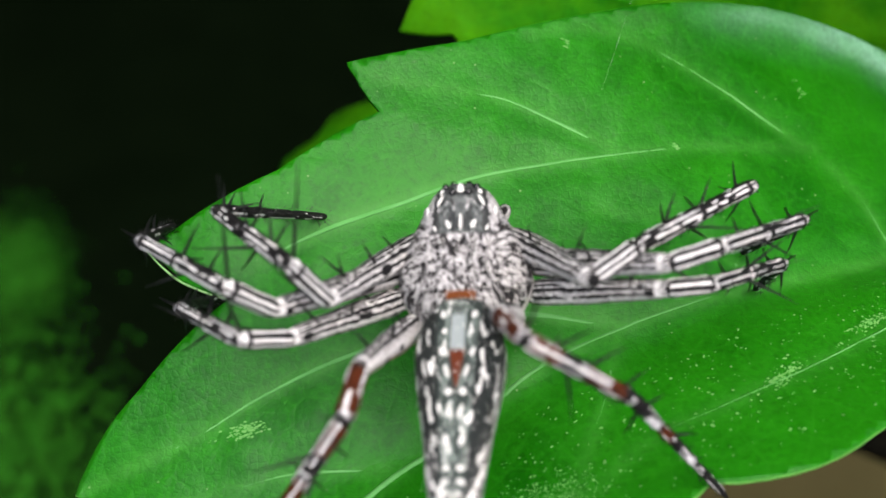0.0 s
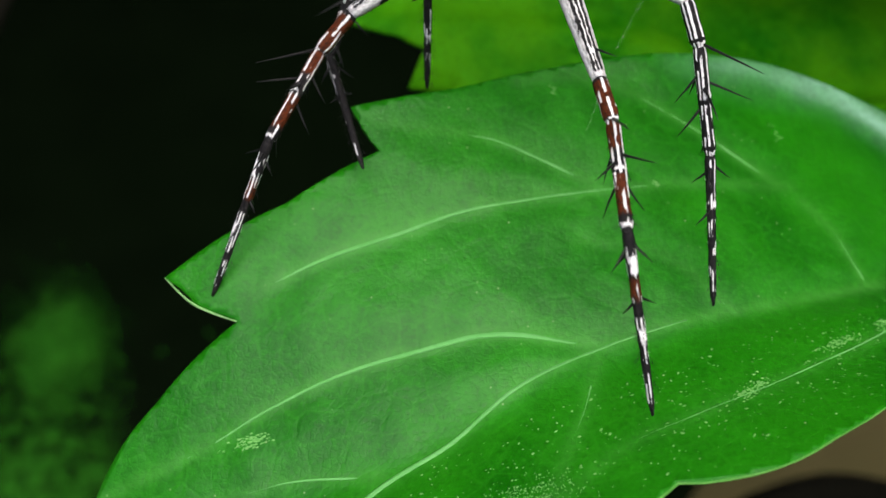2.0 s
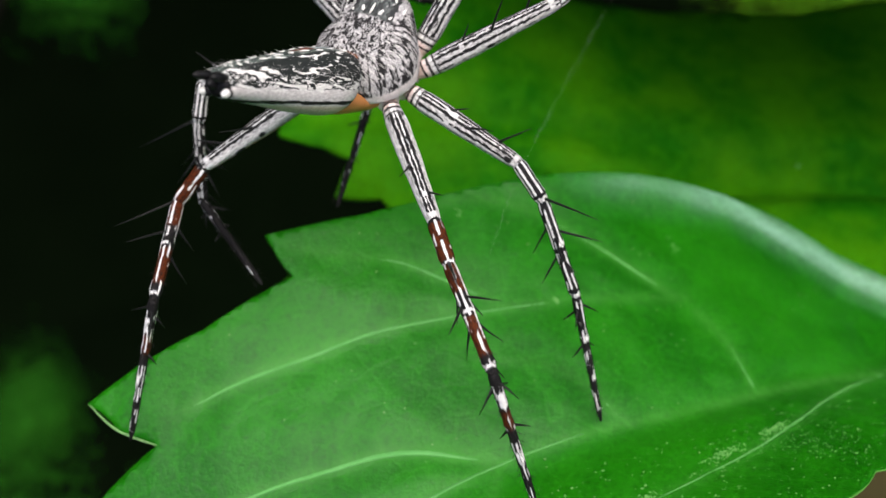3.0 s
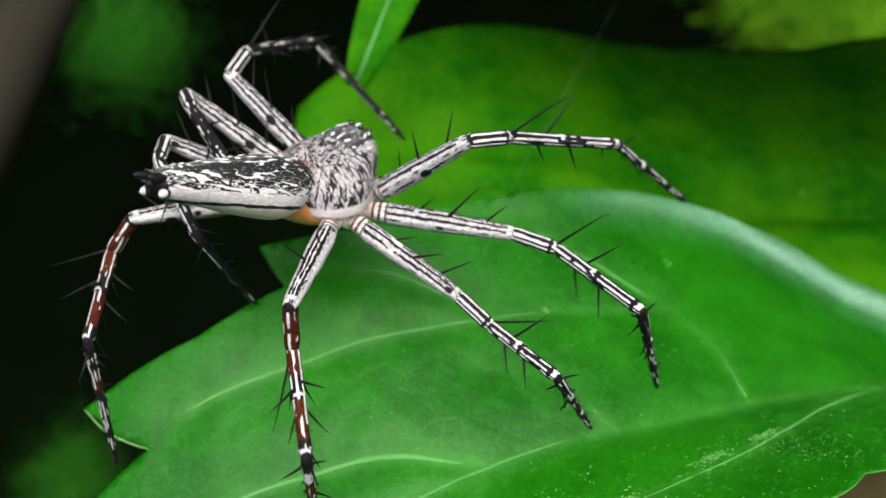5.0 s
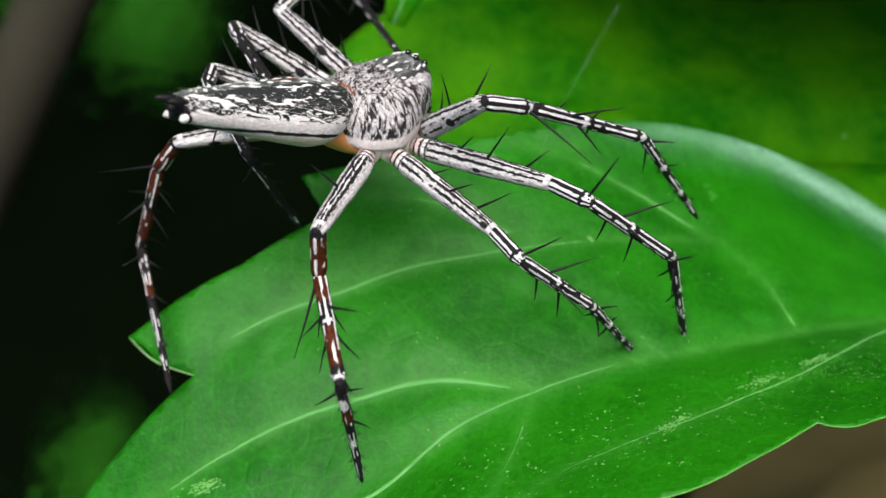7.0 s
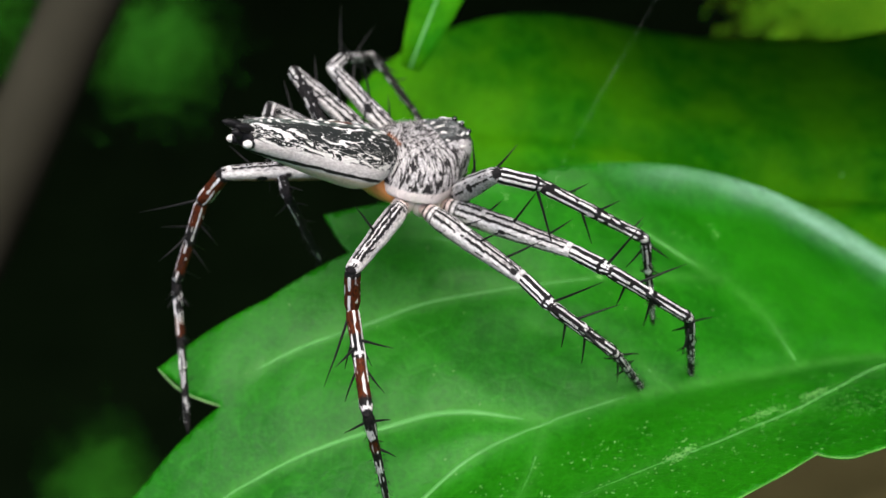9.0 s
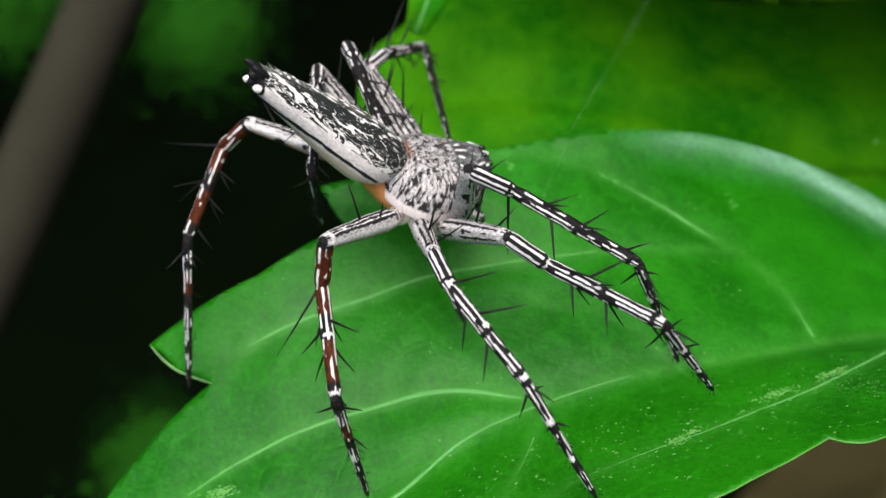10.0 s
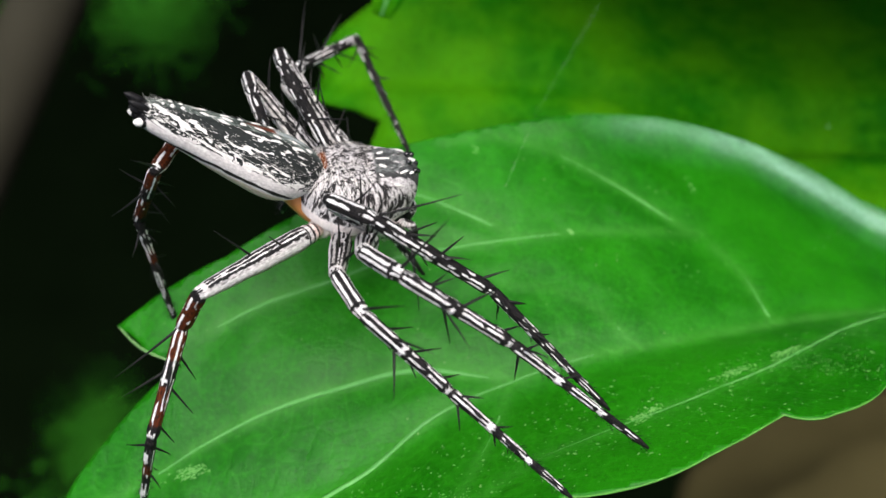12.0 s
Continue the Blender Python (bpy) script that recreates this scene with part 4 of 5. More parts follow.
    rings_mesh(bm, loft(smooth_stations([(-2.9, 0.3, 0.15, -0.62, -0.1), (-2.3, 0.7, 0.2, -1.12, -0.5), (-1.5, 1.15, -0.3, -1.55, -1.0), (-0.3, 1.35, -0.5, -1.72, -1.1), (0.8, 1.12, -0.5, -1.66, -1.1), (1.5, 0.6, -0.4, -1.4, -1.0)]), 20, 2.0))
    part("sternum", bm, AMBER, spider, "amber underside")
    for s in (1, -1):
        bm = bmesh.new()
        tube(bm, [(1.7, 0.36 * s, 0.0), (2.0, 0.38 * s, -0.7), (2.0, 0.34 * s, -1.5), (1.85, 0.22 * s, -1.85)], [0.34, 0.40, 0.30, 0.1], 12)
        part("chelicera", bm, FEMUR, spider)
        bm = bmesh.new()
        tube(bm, spline([(1.5, 0.8 * s, -1.1), (2.0, 1.15 * s, -0.8), (2.35, 1.05 * s, -1.3), (2.4, 0.85 * s, -2.2)], 4), [0.16, 0.17, 0.18, 0.18, 0.18, 0.18, 0.16, 0.15, 0.15, 0.15, 0.14, 0.11, 0.05], 10)
        part("palp", bm, FEMUR, spider, "pale hairy feeler with black lines")
    # abdomen, origin at its front
    bm = bmesh.new()
    arings = loft(smooth_stations([(0.12, 0.4, 0.30, -0.45, -0.05), (0.0, 0.68, 0.50, -0.70, -0.05), (-0.6, 1.05, 0.74, -1.22, -0.12), (-1.5, 1.24, 0.86, -1.42, -0.18), (-2.6, 1.14, 0.84, -1.26, -0.14), (-3.8, 0.94, 0.76, -1.0, -0.06),
                                   (-5.0, 0.78, 0.68, -0.70, 0.02), (-5.9, 0.64, 0.60, -0.52, 0.04), (-6.3, 0.55, 0.50, -0.36, 0.05), (-6.42, 0.4, 0.36, -0.2, 0.05)]), 28, 2.4)
    rings_mesh(bm, arings)
    abdomen = part("abdomen", bm, ABDOMEN, spider, "tapering grey abdomen with black, white and rust marks")
    bm = bmesh.new()
    for _ in range(380):
        i, k = rng.randrange(2, len(arings) - 2), rng.randrange(0, 14)
        q = Vector(arings[i][k]).lerp(Vector(arings[i + 1][(k + 1) % 28]), rng.random())
        out = Vector((0, q.y, q.z)).normalized()
        way = (Vector((-0.9, 0, 0)) + out * rng.uniform(0.25, 0.6)).normalized()
        side = way.cross(out).normalized() * 0.010
        bm.faces.new([bm.verts.new(v) for v in (q - side, q + side, q + way * rng.uniform(0.12, 0.3))])
    tagged(part("hair", bm, [TUFT], abdomen, "short whitish lying hair"), kind="stuff")
    for x, y, l, w in ((-0.75, 0.42, 0.20, 0.10), (-1.35, 0.36, 0.14, 0.09), (-2.0, 0.40, 0.20, 0.08), (-2.6, 0.26, 0.26, 0.07), (-3.2, 0.2, 0.14, 0.12), (-3.75, 0.14, 0.26, 0.07),
                       (-4.55, 0.20, 0.22, 0.09), (-5.3, 0.18, 0.10, 0.12), (-5.65, 0.2, 0.09, 0.14), (-5.95, 0.16, 0.07, 0.12)):
        for s in (1, -1):
            top = np.interp(-x, [0, 0.6, 1.5, 2.6, 3.8, 5.0, 5.9, 6.4], [0.52, 0.74, 0.86, 0.84, 0.76, 0.68, 0.60, 0.36])
            bm = bmesh.new()
            blob(bm, (x, y * s, top - 0.015 - 0.14 * y * y), (l * 0.85, w * 0.9, 0.045), Euler((-0.3 * s, 0, 0.25 * s)), 6, 10)
            part("hair_patch", bm, TUFT, abdomen, "white hair patch")
    bm = bmesh.new()
    blob(bm, (-6.34, 0, 0.04), (0.24, 0.52, 0.40), None, 10, 16)
    for sy in (1, -1):
        blob(bm, (-6.40, 0.35 * sy, -0.17), (0.20, 0.21, 0.20), None, 8, 12)
    part("tail_cap", bm, DARK, abdomen, "black tip round the spinnerets")
    for y, z, r, l, mat, drop in ((0.36, -0.14, 0.15, 0.34, TUFT, -0.08), (-0.36, -0.14, 0.15, 0.34, TUFT, -0.08), (0.28, 0.25, 0.15, 0.7, DARK, 0.10), (-0.28, 0.25, 0.15, 0.7, DARK, 0.10), (0.0, 0.08, 0.2, 0.5, DARK, 0)):
        bm = bmesh.new()
        tube(bm, [(-6.25, y, z), (-6.35 - l * 0.35, y * 1.15, z + drop * 0.4), (-6.35 - l * 0.75, y * 1.25, z + drop * 0.8), (-6.35 - l, y * 1.25, z + drop)], [r * 0.9, r, r * 0.8, r * 0.25], 10)
        part("spinneret", bm, mat, abdomen, "white spinneret" if mat is TUFT else "black spinneret")
    # legs
    parts = {"abdomen": abdomen}
    mesh_of = {}
    thickness = {"1": 0.39, "2": 0.39, "3": 0.37, "4": 0.38}
    spikes = {"femur": ((0.3, 15, 1.0), (0.52, 350, 1.8), (0.76, 25, 1.2)), "patella": ((0.9, 0, 2.1),),
              "tibia": ((0.3, 35, 1.5), (0.36, 320, 1.4), (0.2, 150, 1.1), (0.22, 210, 1.1), (0.5, 145, 1.2), (0.52, 215, 1.2), (0.85, 165, 0.9)),
              "metatarsus": ((0.05, 60, 0.9), (0.06, 300, 0.9), (0.08, 150, 0.7), (0.1, 210, 0.7), (0.34, 120, 0.6), (0.36, 240, 0.6))}
    spine_data = None
    for leg in LEGS:
        number, s = leg[1], 1 if leg[0] == "L" else -1
        hx, hy, hz = HIPS[number]
        bm = bmesh.new()
        tube(bm, [(hx * 0.62, hy * 0.55 * s, hz + 0.0), (hx * 0.85, hy * 0.82 * s, hz + 0.0), (hx * 1.0, hy * s, hz)], [0.42, 0.46, 0.40], 12)
        part("coxa", bm, FLESH, spider, "pale pinkish hip joint")
        for kind, length in zip(SEGMENTS, LENGTHS[number]):
            if (kind, number) not in mesh_of:
                rear = number == "4"
                mat = {"femur": FEMUR_R if rear else FEMUR, "patella": PATELLA_R if rear else PATELLA, "tibia": TIBIA_R if rear else TIBIA, "metatarsus": METATARSUS_R if rear else METATARSUS}[kind]
                ob = part(kind, segment_mesh(kind, length, thickness[number]), mat, spider)
                bm = hair_mesh(length, thickness[number], {"femur": 80, "patella": 45, "tibia": 120, "metatarsus": 110}[kind], rng)
                fuzz = tagged(part("bristle", bm, DARK, ob, "fine dark bristles"), kind="stuff")
                mesh_of[kind, number] = (ob.data, fuzz.data)
            else:
                ob = link(kind, mesh_of[kind, number][0], spider)
                tagged(link("bristle", mesh_of[kind, number][1], ob, "fine dark bristles"), kind="stuff")
            parts[leg, kind] = ob
            for u, turn, size in spikes[kind]:
                m = Matrix.Translation((0, 0, u * length * MM)) @ pose(0, 0, 0, 0, 0, turn * s + rng.uniform(-12, 12)) @ pose(0, 0, 0, 0, 48 + rng.uniform(-8, 12), 0)
                size *= rng.uniform(1.0, 1.35) * (1.15 if abs(turn) < 60 else 1.0)
                if spine_data is None:
                    spine = part("spine", spine_mesh(), DARK, ob, "long black spine")
                    spine_data = spine.data
                else:
                    spine = link("spine", spine_data, ob, "long black spine")
                spine.matrix_basis = m @ Matrix.Diagonal((1.5, 1.5, size, 1))
    return spider, parts


spider, SPIDER_PARTS = build_spider()

# ---- how the spider stands and steps ----
STANCES = []


def stance(times, body, tail, legs):
    """At these seconds: the body's pose (mm, degrees), where its abdomen points, and for each leg the heading and rise of femur, patella, tibia and metatarsus in the body's space."""
    ways = {}
    for leg, a in legs.items():
        ways[leg] = [Vector((math.cos(radians(h)) * math.cos(radians(e)), math.sin(radians(h)) * math.cos(radians(e)), math.sin(radians(e)))) for h, e in zip(a[::2], a[1::2])]
    m = pose(*body)
    for t in times:
        STANCES.append((t, Vector(body[:3]), m.to_quaternion(), Vector(tail).normalized(), ways))


stance((0, 0.5,), (-3.42, -1.08, 4.32, -6.9, -4.4, 87.2), (-0.97, 0.00, 0.25), {
    "L1": (147, 40, 69, 68, 45, -31, -43, -58),
    "L2": (131, 40, 87, 56, 54, -25, 21, -57),
    "L3": (131, 39, 115, 47, 54, -34, 15, -63),
    "L4": (162, 54, 175, 29, 130, -43, 134, -58),
    "R1": (-143, 43, -47, -19, -52, -24, 72, -65),
    "R2": (-114, 39, -66, -15, -54, -38, 26, -72),
    "R3": (-107, 34, -74, -26, -56, -39, -4, -75),
    "R4": (177, 69, -151, 45, -101, -49, -114, -60),
})
stance((0.9, 1.05,), (-3.20, -1.22, 4.20, -4.6, -23.1, 86.9), (-0.92, -0.08, 0.39), {
    "L1": (146, 45, 47, 65, 56, -40, -64, -69),
    "L2": (128, 46, 77, 50, 65, -33, 39, -71),
    "L3": (128, 43, 104, 52, 66, -40, 37, -72),
    "L4": (160, 64, 167, 41, 139, -25, 148, -43),
    "R1": (-133, 48, -49, -39, -56, -28, 72, -65),
    "R2": (-103, 40, -79, 6, -59, -48, 70, -80),
    "R3": (-98, 32, -93, 28, -65, -48, 30, -87),
    "R4": (-169, 80, -139, 61, -116, -32, -132, -51),
})
stance((1.3,), (-4.04, 1.13, 4.87, -3.2, -10.8, 88.0), (-0.98, -0.05, 0.21), {
    "L1": (71, 6, 43, -19, 59, -5, -98, -16),
    "L2": (148, 52, 104, 44, 65, -28, 29, -70),
    "L3": (136, 45, 88, -13, 66, -33, 53, -45),
    "L4": (155, 41, 174, 25, 139, -47, 150, -53),
    "R1": (-96, 51, -76, -24, -75, -39, 86, -46),
    "R2": (-75, -1, -66, -7, -76, -21, -62, -54),
    "R3": (-103, 41, -99, -6, -76, -42, -117, -82),
    "R4": (-159, 60, -150, 40, -115, -44, -136, -48),
})
stance((1.5,), (-2.69, 3.48, 7.48, -6.6, 4.8, 74.4), (-0.99, -0.06, 0.04), {
    "L1": (155, 40, 53, -9, 56, -2, 39, -21),
    "L2": (137, 35, 105, -2, 84, -27, 86, -59),
    "L3": (149, 36, 97, -21, 96, -36, 63, -63),
    "L4": (152, 12, 104, -53, 128, -51, 158, -48),
    "R1": (-160, 48, -23, -4, -10, -8, -12, -26),
    "R2": (-131, 48, -45, -18, -38, -13, -23, -41),
    "R3": (-108, 36, -62, -52, -74, -51, -167, -87),
    "R4": (-153, 39, -144, 9, -63, -70, -135, -53),
})
stance((1.7,), (-2.43, 7.60, 6.37, -1.9, 4.4, 78.2), (-0.99, 0.01, 0.14), {
    "L1": (137, 52, 31, -17, 23, -23, 47, 3),
    "L2": (-104, 53, 113, -8, 104, -21, 17, -63),
    "L3": (116, 23, 128, -18, 124, -35, 173, -60),
    "L4": (76, -4, 179, -3, 179, 0, 125, -65),
    "R1": (-133, 58, -25, -8, -15, -6, -21, -23),
    "R2": (-46, 5, -50, -4, -52, -16, -39, -35),
    "R3": (-99, 28, -94, -53, -119, -42, -168, -64),
    "R4": (-148, 16, -150, 5, -157, -1, -132, -63),
})
stance((2,), (-0.71, 11.25, 9.70, -1.8, 2.2, 74.9), (-0.95, 0.09, 0.30), {
    "L1": (92, 46, -1, -34, -6, -38, 36, -2),
    "L2": (-119, 59, 122, -38, 94, -55, -5, -100),
    "L3": (67, -25, -26, -137, 170, -34, -150, -8),
    "L4": (115, -30, 145, -29, 170, -11, 157, -48),
    "R1": (-106, 66, -22, -9, -17, -8, -17, -29),
    "R2": (-62, 23, -39, -6, -42, -13, -28, -30),
    "R3": (-108, -13, -143, -44, -154, -51, -163, -46),
    "R4": (-149, -22, -157, -4, -164, -8, -151, -54),
})
stance((2.5,), (-2.23, 9.76, 10.08, -1.4, -1.5, 69.4), (-0.81, 0.21, 0.54), {
    "L1": (44, 8, -83, -31, -74, -38, 17, -10),
    "L2": (57, 2, -167, -65, -149, -60, -125, 6),
    "L3": (94, -4, 162, -60, 158, -68, -128, -13),
    "L4": (135, -10, 125, -49, -171, -13, 170, -55),
    "R1": (-47, 62, -17, -10, -20, -10, -9, -40),
    "R2": (-106, 48, -21, -9, -26, -6, -11, -19),
    "R3": (-107, -8, -102, -57, -133, -46, -142, -57),
    "R4": (-146, 2, -98, -74, -131, -52, -142, -30),
})
stance((3,), (-2.36, 10.53, 9.98, -2.3, -4.1, 62.5), (-0.78, 0.16, 0.60), {
    "L1": (59, -1, -44, -34, -46, -38, 6, -31),
    "L2": (13, 9, 168, -76, -161, -64, -170, -11),
    "L3": (115, -5, 175, -55, 179, -68, -121, 6),
    "L4": (148, -10, 148, -37, -160, -3, 172, -54),
    "R1": (-21, 39, -14, -6, -16, -9, -11, -21),
    "R2": (-50, 18, -13, -7, -25, -2, -3, -13),
    "R3": (-99, -15, -116, -36, -131, -45, -139, -55),
    "R4": (-137, -5, -139, -3, -136, -5, -130, -60),
})
stance((3.5,), (-3.10, 8.45, 9.90, -2.8, 7.5, 62.5), (-0.83, 0.14, 0.54), {
    "L1": (85, 28, 10, -15, -24, -34, -27, -35),
    "L2": (91, 29, -83, -24, -79, -30, 114, -65),
    "L3": (92, 3, 131, -78, 163, -84, -114, -18),
    "L4": (151, -2, 130, -51, 131, -69, -163, -63),
    "R1": (-27, 41, -49, 14, -30, -5, -3, -7),
    "R2": (-48, 18, -35, 3, -4, -6, 5, 9),
    "R3": (-92, -23, -84, -48, -125, -21, -61, -74),
    "R4": (-159, 6, -166, -79, -160, -66, 166, -81),
})
stance((5.3, 5.5,), (-3.56, 7.27, 7.01, -1.3, 18.7, 53.2), (-0.96, 0.09, 0.28), {
    "L1": (102, 35, 23, 10, 7, -11, -93, -28),
    "L2": (107, 25, -129, 10, -108, -22, 19, -29),
    "L3": (118, 15, -141, 6, -109, -20, 6, -54),
    "L4": (142, -5, 119, -62, -143, -14, -15, -82),
    "R1": (-91, 44, -20, -8, -30, -11, -26, -40),
    "R2": (-65, -1, -76, -6, -113, 1, -9, -63),
    "R3": (-83, -17, -80, -28, -110, 8, -8, -51),
    "R4": (-155, -0, -59, -85, -131, -14, 15, -73),
})
stance((6,), (-3.15, 6.91, 7.00, -0.0, 17.5, 49.2), (-0.95, 0.09, 0.30), {
    "L1": (115, 39, 42, 2, 31, -8, -67, -38),
    "L2": (110, 21, -125, 13, -104, -20, 22, -31),
    "L3": (121, 12, -137, 8, -106, -17, 6, -55),
    "L4": (142, -3, 125, -59, -139, -16, -44, -85),
    "R1": (-111, 43, -23, -8, -31, -16, -25, -45),
    "R2": (-65, -1, -65, -13, -111, 10, -7, -63),
    "R3": (-82, -17, -73, -27, -111, 14, -4, -49),
    "R4": (-155, 5, -110, -86, -126, -15, -8, -77),
})
stance((6.5, 7.7,), (-3.30, 6.16, 7.92, -0.8, 15.2, 42.2), (-0.97, 0.03, 0.25), {
    "L1": (105, 23, 32, -4, 21, -19, -106, -6),
    "L2": (112, 16, -118, 15, -98, -18, 28, -33),
    "L3": (123, 7, -130, 11, -100, -16, 11, -58),
    "L4": (146, -11, 110, -58, 132, -77, -111, -25),
    "R1": (-108, 42, -17, -15, -24, -19, -17, -49),
    "R2": (-73, 8, -92, 10, -31, -35, -5, -63),
    "R3": (-84, -8, -101, -2, -31, -37, -5, -49),
    "R4": (-148, 4, -46, -86, -118, -14, 8, -75),
})
stance((9.3,), (-2.45, 5.68, 7.63, -0.2, 25.7, 35.7), (-0.98, -0.03, 0.21), {
    "L1": (108, 19, 43, -10, 35, -16, -98, -6),
    "L2": (111, 14, -116, 14, -92, -19, 26, -27),
    "L3": (117, 2, -127, 4, -105, -16, 15, -52),
    "L4": (164, -6, 113, -66, 109, -84, -92, -61),
    "R1": (-124, 39, -18, -9, -28, -18, 2, -56),
    "R2": (-74, 13, -91, 14, -24, -22, 11, -48),
    "R3": (-79, 1, -91, -0, -23, -29, 7, -39),
    "R4": (-145, 1, -1, -74, -112, -17, 4, -63),
})
stance((9.5,), (-2.29, 6.10, 6.85, 1.1, 25.9, 36.2), (-0.97, 0.01, 0.25), {
    "L1": (112, 22, 43, -3, 34, -15, -99, -8),
    "L2": (117, 19, -116, 15, -90, -20, 26, -27),
    "L3": (121, 10, -126, 5, -106, -20, 16, -53),
    "L4": (146, -10, 130, -67, -127, -25, -78, -71),
    "R1": (-129, 39, -21, -8, -28, -17, -15, -53),
    "R2": (-80, 15, -94, 16, -29, -19, 12, -44),
    "R3": (-80, -3, -32, -37, -91, 11, 13, -35),
    "R4": (-151, 2, -28, -77, -109, -16, -7, -64),
})
stance((9.7,), (-1.62, 5.23, 6.50, -2.7, 27.8, 29.3), (-0.92, -0.02, 0.39), {
    "L1": (115, 22, 49, -2, 40, -12, -97, -14),
    "L2": (124, 30, -109, 11, -87, -21, 28, -53),
    "L3": (126, 23, 52, -44, 57, -60, -98, -20),
    "L4": (144, -6, 111, -64, -126, -27, -84, -72),
    "R1": (-126, 42, -21, -9, -30, -22, -13, -54),
    "R2": (-81, 20, -82, 9, -12, -19, 23, -39),
    "R3": (-117, 23, -65, -35, -88, -14, -38, -48),
    "R4": (-148, 9, -0, -74, -106, -18, 0, -65),
})
stance((10,), (-1.95, 5.50, 5.37, -1.2, 30.8, 17.8), (-0.93, -0.01, 0.36), {
    "L1": (129, 23, 50, -2, 45, -14, -90, -12),
    "L2": (132, 30, -102, 17, -63, -29, -54, -35),
    "L3": (135, 21, -108, 11, -96, -27, 43, -52),
    "L4": (157, -3, 134, -69, -112, -26, -66, -63),
    "R1": (-136, 51, -9, -11, -33, -3, -9, -44),
    "R2": (-98, 39, -25, -13, -60, 17, 7, -36),
    "R3": (-113, 27, -87, 2, -64, -6, -29, -38),
    "R4": (-142, 13, -33, -74, -90, -17, 0, -59),
})
stance((10.3,), (-3.40, 4.66, 5.41, -2.0, 24.1, 15.9), (-0.92, -0.05, 0.38), {
    "L1": (133, 20, 53, -9, 43, -8, -79, -13),
    "L2": (126, 29, -99, 19, -57, -28, -58, -30),
    "L3": (139, 24, -103, 18, -74, -22, 56, -52),
    "L4": (157, 5, 118, -66, -143, -85, -77, -21),
    "R1": (-132, 47, -2, -12, -22, -10, -12, -41),
    "R2": (-114, 43, -17, -24, -46, -2, -10, -34),
    "R3": (-115, 29, -38, -39, -58, 0, -7, -41),
    "R4": (-150, 11, -40, -80, -97, -9, -12, -75),
})
stance((10.5,), (-3.28, 4.26, 5.78, -3.6, 29.8, 15.8), (-0.94, -0.02, 0.35), {
    "L1": (129, 20, 49, 0, 44, -8, -77, -14),
    "L2": (124, 27, -99, 16, -48, -33, -56, -28),
    "L3": (134, 19, -103, 15, -70, -22, 49, -50),
    "L4": (158, 3, -120, 4, -18, -88, -49, -52),
    "R1": (-137, 46, 1, -11, -20, -7, -17, -34),
    "R2": (-121, 41, -29, -5, -26, -13, -11, -25),
    "R3": (-118, 28, -31, -31, -47, -11, -21, -24),
    "R4": (-152, 21, -95, -66, -57, -72, -18, -70),
})
stance((11,), (-3.19, 4.43, 5.52, -3.1, 26.4, 14.4), (-0.93, -0.05, 0.37), {
    "L1": (135, 22, 53, -6, 48, -8, -75, -16),
    "L2": (131, 27, -96, 17, -46, -32, -52, -27),
    "L3": (139, 21, -99, 16, -70, -22, 60, -52),
    "L4": (157, 2, 119, -68, -122, -86, -75, -21),
    "R1": (-140, 45, -6, -2, -23, -11, -22, -33),
    "R2": (-118, 44, -22, -17, -29, -13, -39, -17),
    "R3": (-112, 31, -24, -38, -53, -2, -30, -30),
    "R4": (-142, 11, -61, -83, -97, -17, -7, -72),
})
stance((11.5,), (-3.42, 4.31, 5.65, -1.6, 24.8, 16.8), (-0.93, -0.05, 0.37), {
    "L1": (127, 16, 58, -6, 45, -7, -78, -10),
    "L2": (130, 30, -97, 17, -51, -36, -51, -30),
    "L3": (138, 24, -99, 14, -69, -26, 61, -50),
    "L4": (157, 6, 121, -68, 87, -87, -78, -24),
    "R1": (-142, 45, -9, -6, -29, -10, -29, -33),
    "R2": (-119, 42, -61, 16, -31, -14, -39, -20),
    "R3": (-115, 32, -47, -36, -57, -3, -31, -34),
    "R4": (-144, 11, 31, -84, -98, -23, 15, -73),
})
stance((12,), (-3.36, 3.24, 6.44, -4.4, 21.0, 9.6), (-0.94, -0.08, 0.33), {
    "L1": (135, 18, 67, -6, 52, -10, -69, -19),
    "L2": (129, 29, -93, 18, -60, -24, -5, -46),
    "L3": (137, 24, -90, 14, -60, -36, 78, -50),
    "L4": (-176, 17, -114, -1, 99, -67, 3, -71),
    "R1": (-143, 40, -53, 19, -9, -25, -31, -27),
    "R2": (-110, 37, -61, 19, -13, -24, -21, -25),
    "R3": (-106, 28, -67, -4, -28, -26, -33, -21),
    "R4": (-143, -3, 168, -78, -108, -57, 71, -86),
})


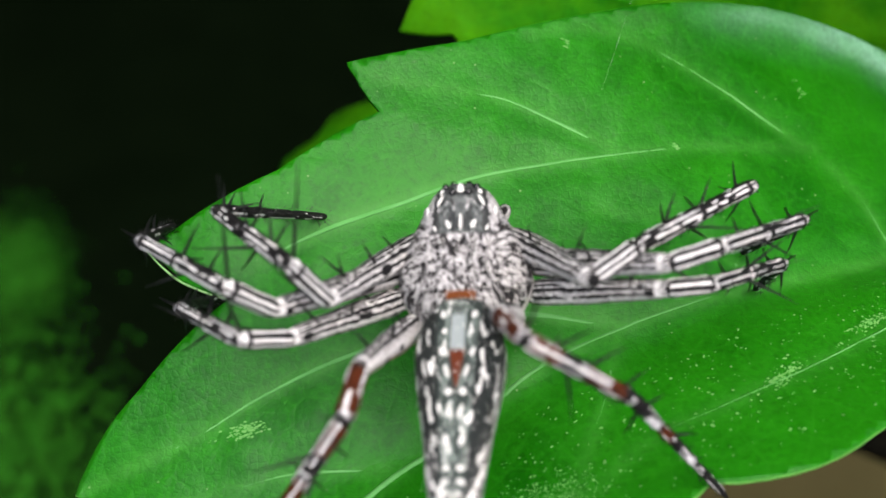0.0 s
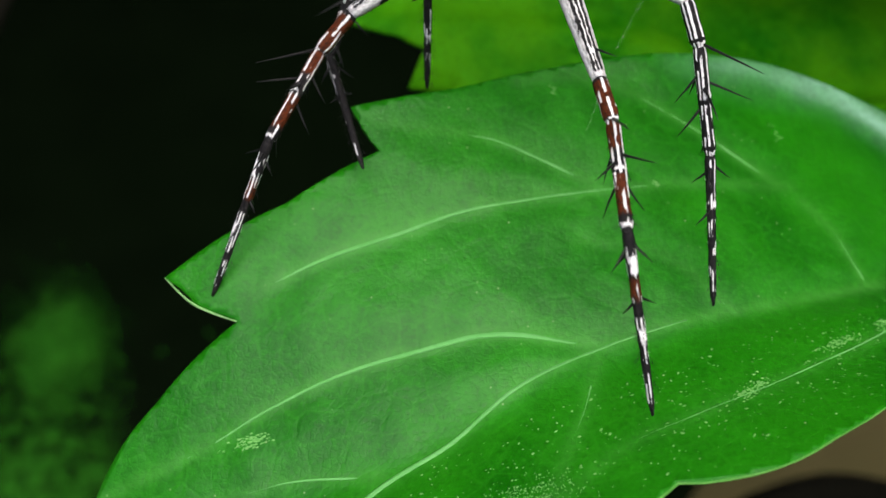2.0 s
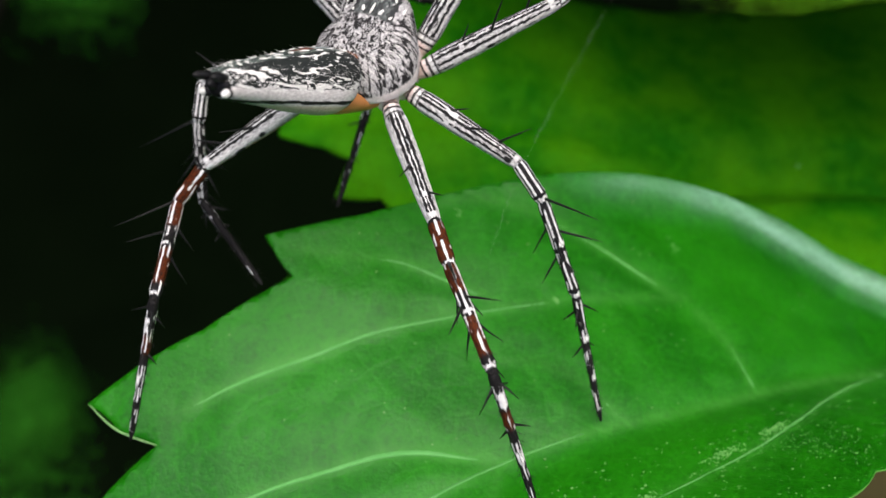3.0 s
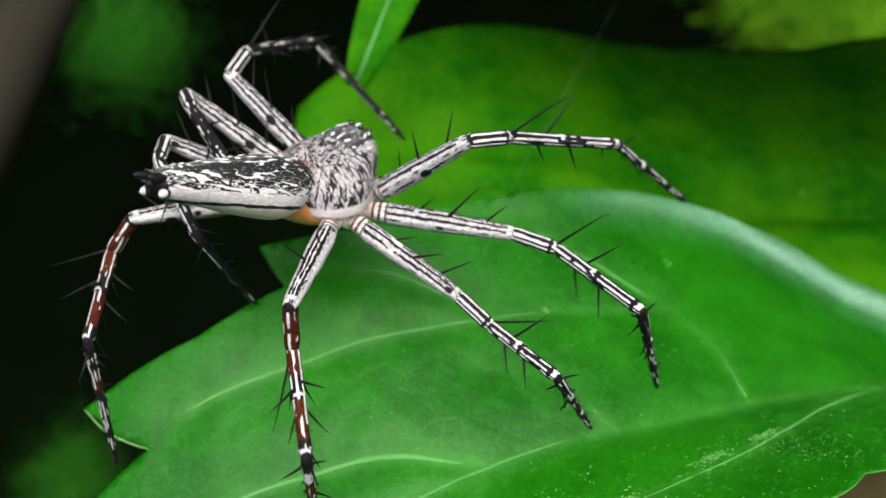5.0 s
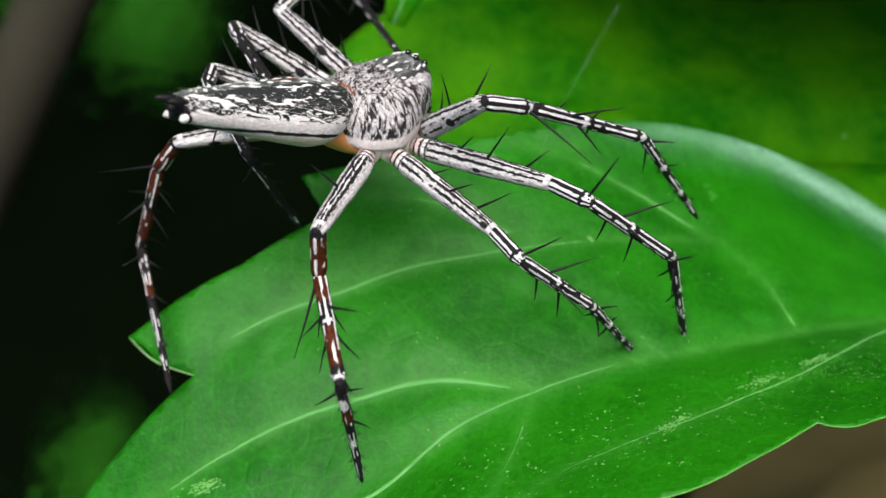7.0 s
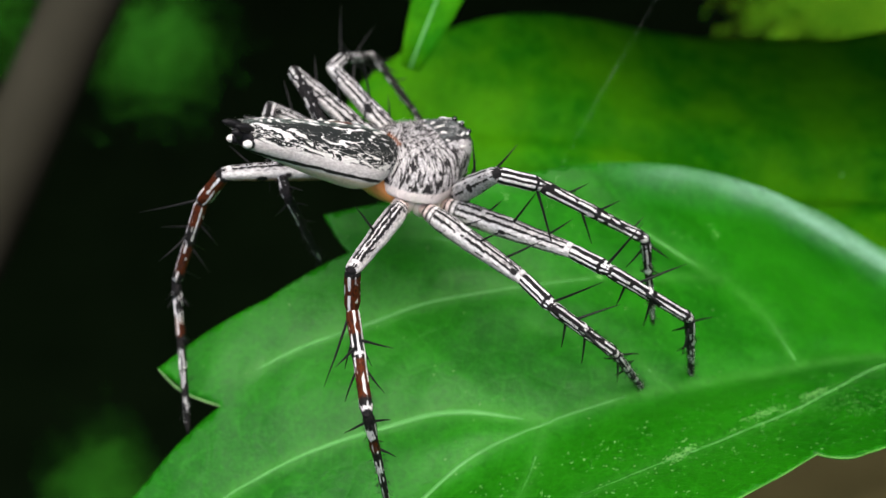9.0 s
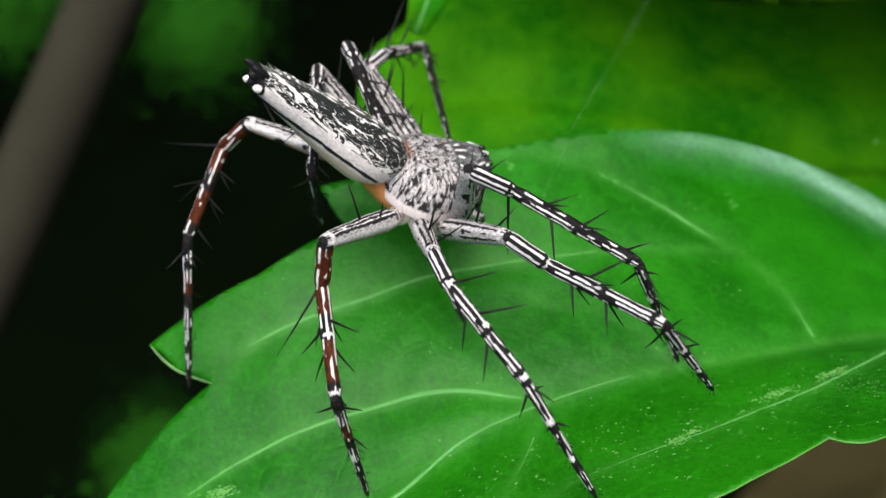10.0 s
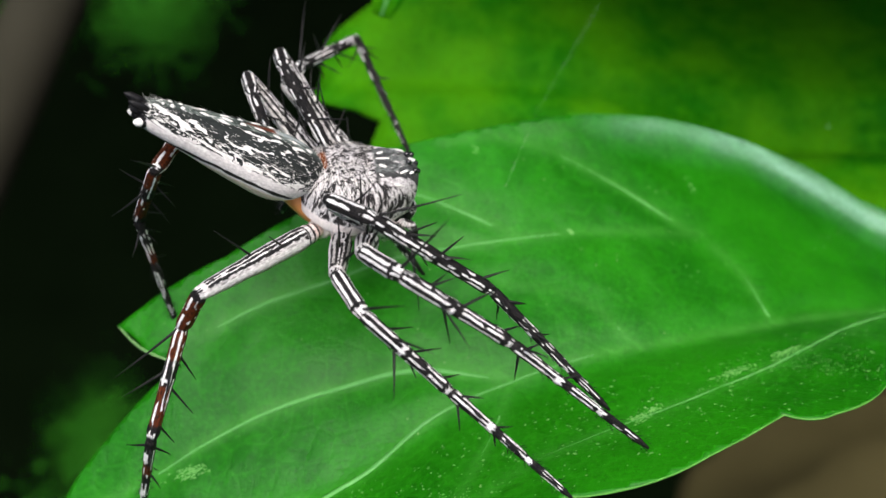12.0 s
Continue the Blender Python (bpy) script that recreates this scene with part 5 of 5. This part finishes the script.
def between(t):
    """The stance at t, eased between the given ones."""
    for a, b in zip(STANCES, STANCES[1:]):
        if t <= b[0]:
            break
    u = max(0.0, min(1.0, (t - a[0]) / (b[0] - a[0])))
    if b[0] - a[0] > 1.0:
        u = u * u * (3 - 2 * u)
    q = a[2].slerp(b[2], u)
    ways = {leg: [(x.lerp(y, u)).normalized() for x, y in zip(a[4][leg], b[4][leg])] for leg in LEGS}
    return a[1].lerp(b[1], u), q, a[3].lerp(b[3], u).normalized(), ways


def aim(at, way, pole):
    """A pose in millimetres whose z axis points along way and whose x axis leans to pole."""
    z = way.normalized()
    y = z.cross(pole).normalized()
    x = y.cross(z)
    m = Matrix((x, y, z)).transposed().to_4x4()
    m.translation = at * MM
    return m


def motions():
    times = sorted({round(s[0], 2) for s in STANCES} | {round(1.05 + 0.0834 * k, 3) for k in range(32)} | {round(9.3 + 0.1 * k, 2) for k in range(28)} | {3.8, 4.1, 4.4, 4.7, 5.0, 5.7, 6.2, 8.1, 8.5, 8.9})
    rows = {key: [] for key in SPIDER_PARTS}
    body = []
    for t in times:
        at, q, tail, ways = between(t)
        m = q.to_matrix().to_4x4()
        m.translation = at * MM
        body.append((t, m))
        back = -tail
        left = Vector((0, 0, 1)).cross(back).normalized()
        roll = radians(-17) * max(0.0, min(1.0, (t - 1.2) / 0.7))
        left = math.cos(roll) * left + math.sin(roll) * back.cross(left)
        ab = Matrix((back, left, back.cross(left))).transposed().to_4x4()
        ab.translation = Vector((-1.6, 0, 0.36)) * MM
        rows["abdomen"].append((t, ab))
        for leg in LEGS:
            x, y, z = HIPS[leg[1]]
            joint = Vector((x, y if leg[0] == "L" else -y, z))
            plane = ways[leg][0].cross(Vector((0, 0, 1)))
            for kind, length, way in zip(SEGMENTS, LENGTHS[leg[1]], ways[leg]):
                pole = plane.cross(way)
                if pole.length < 0.05:
                    pole = Vector((0, 0, 1))
                rows[leg, kind].append((t, aim(joint, way, pole)))
                joint = joint + way * length
    walk(spider, body)
    for key, ob in SPIDER_PARTS.items():
        walk(ob, rows[key])


motions()
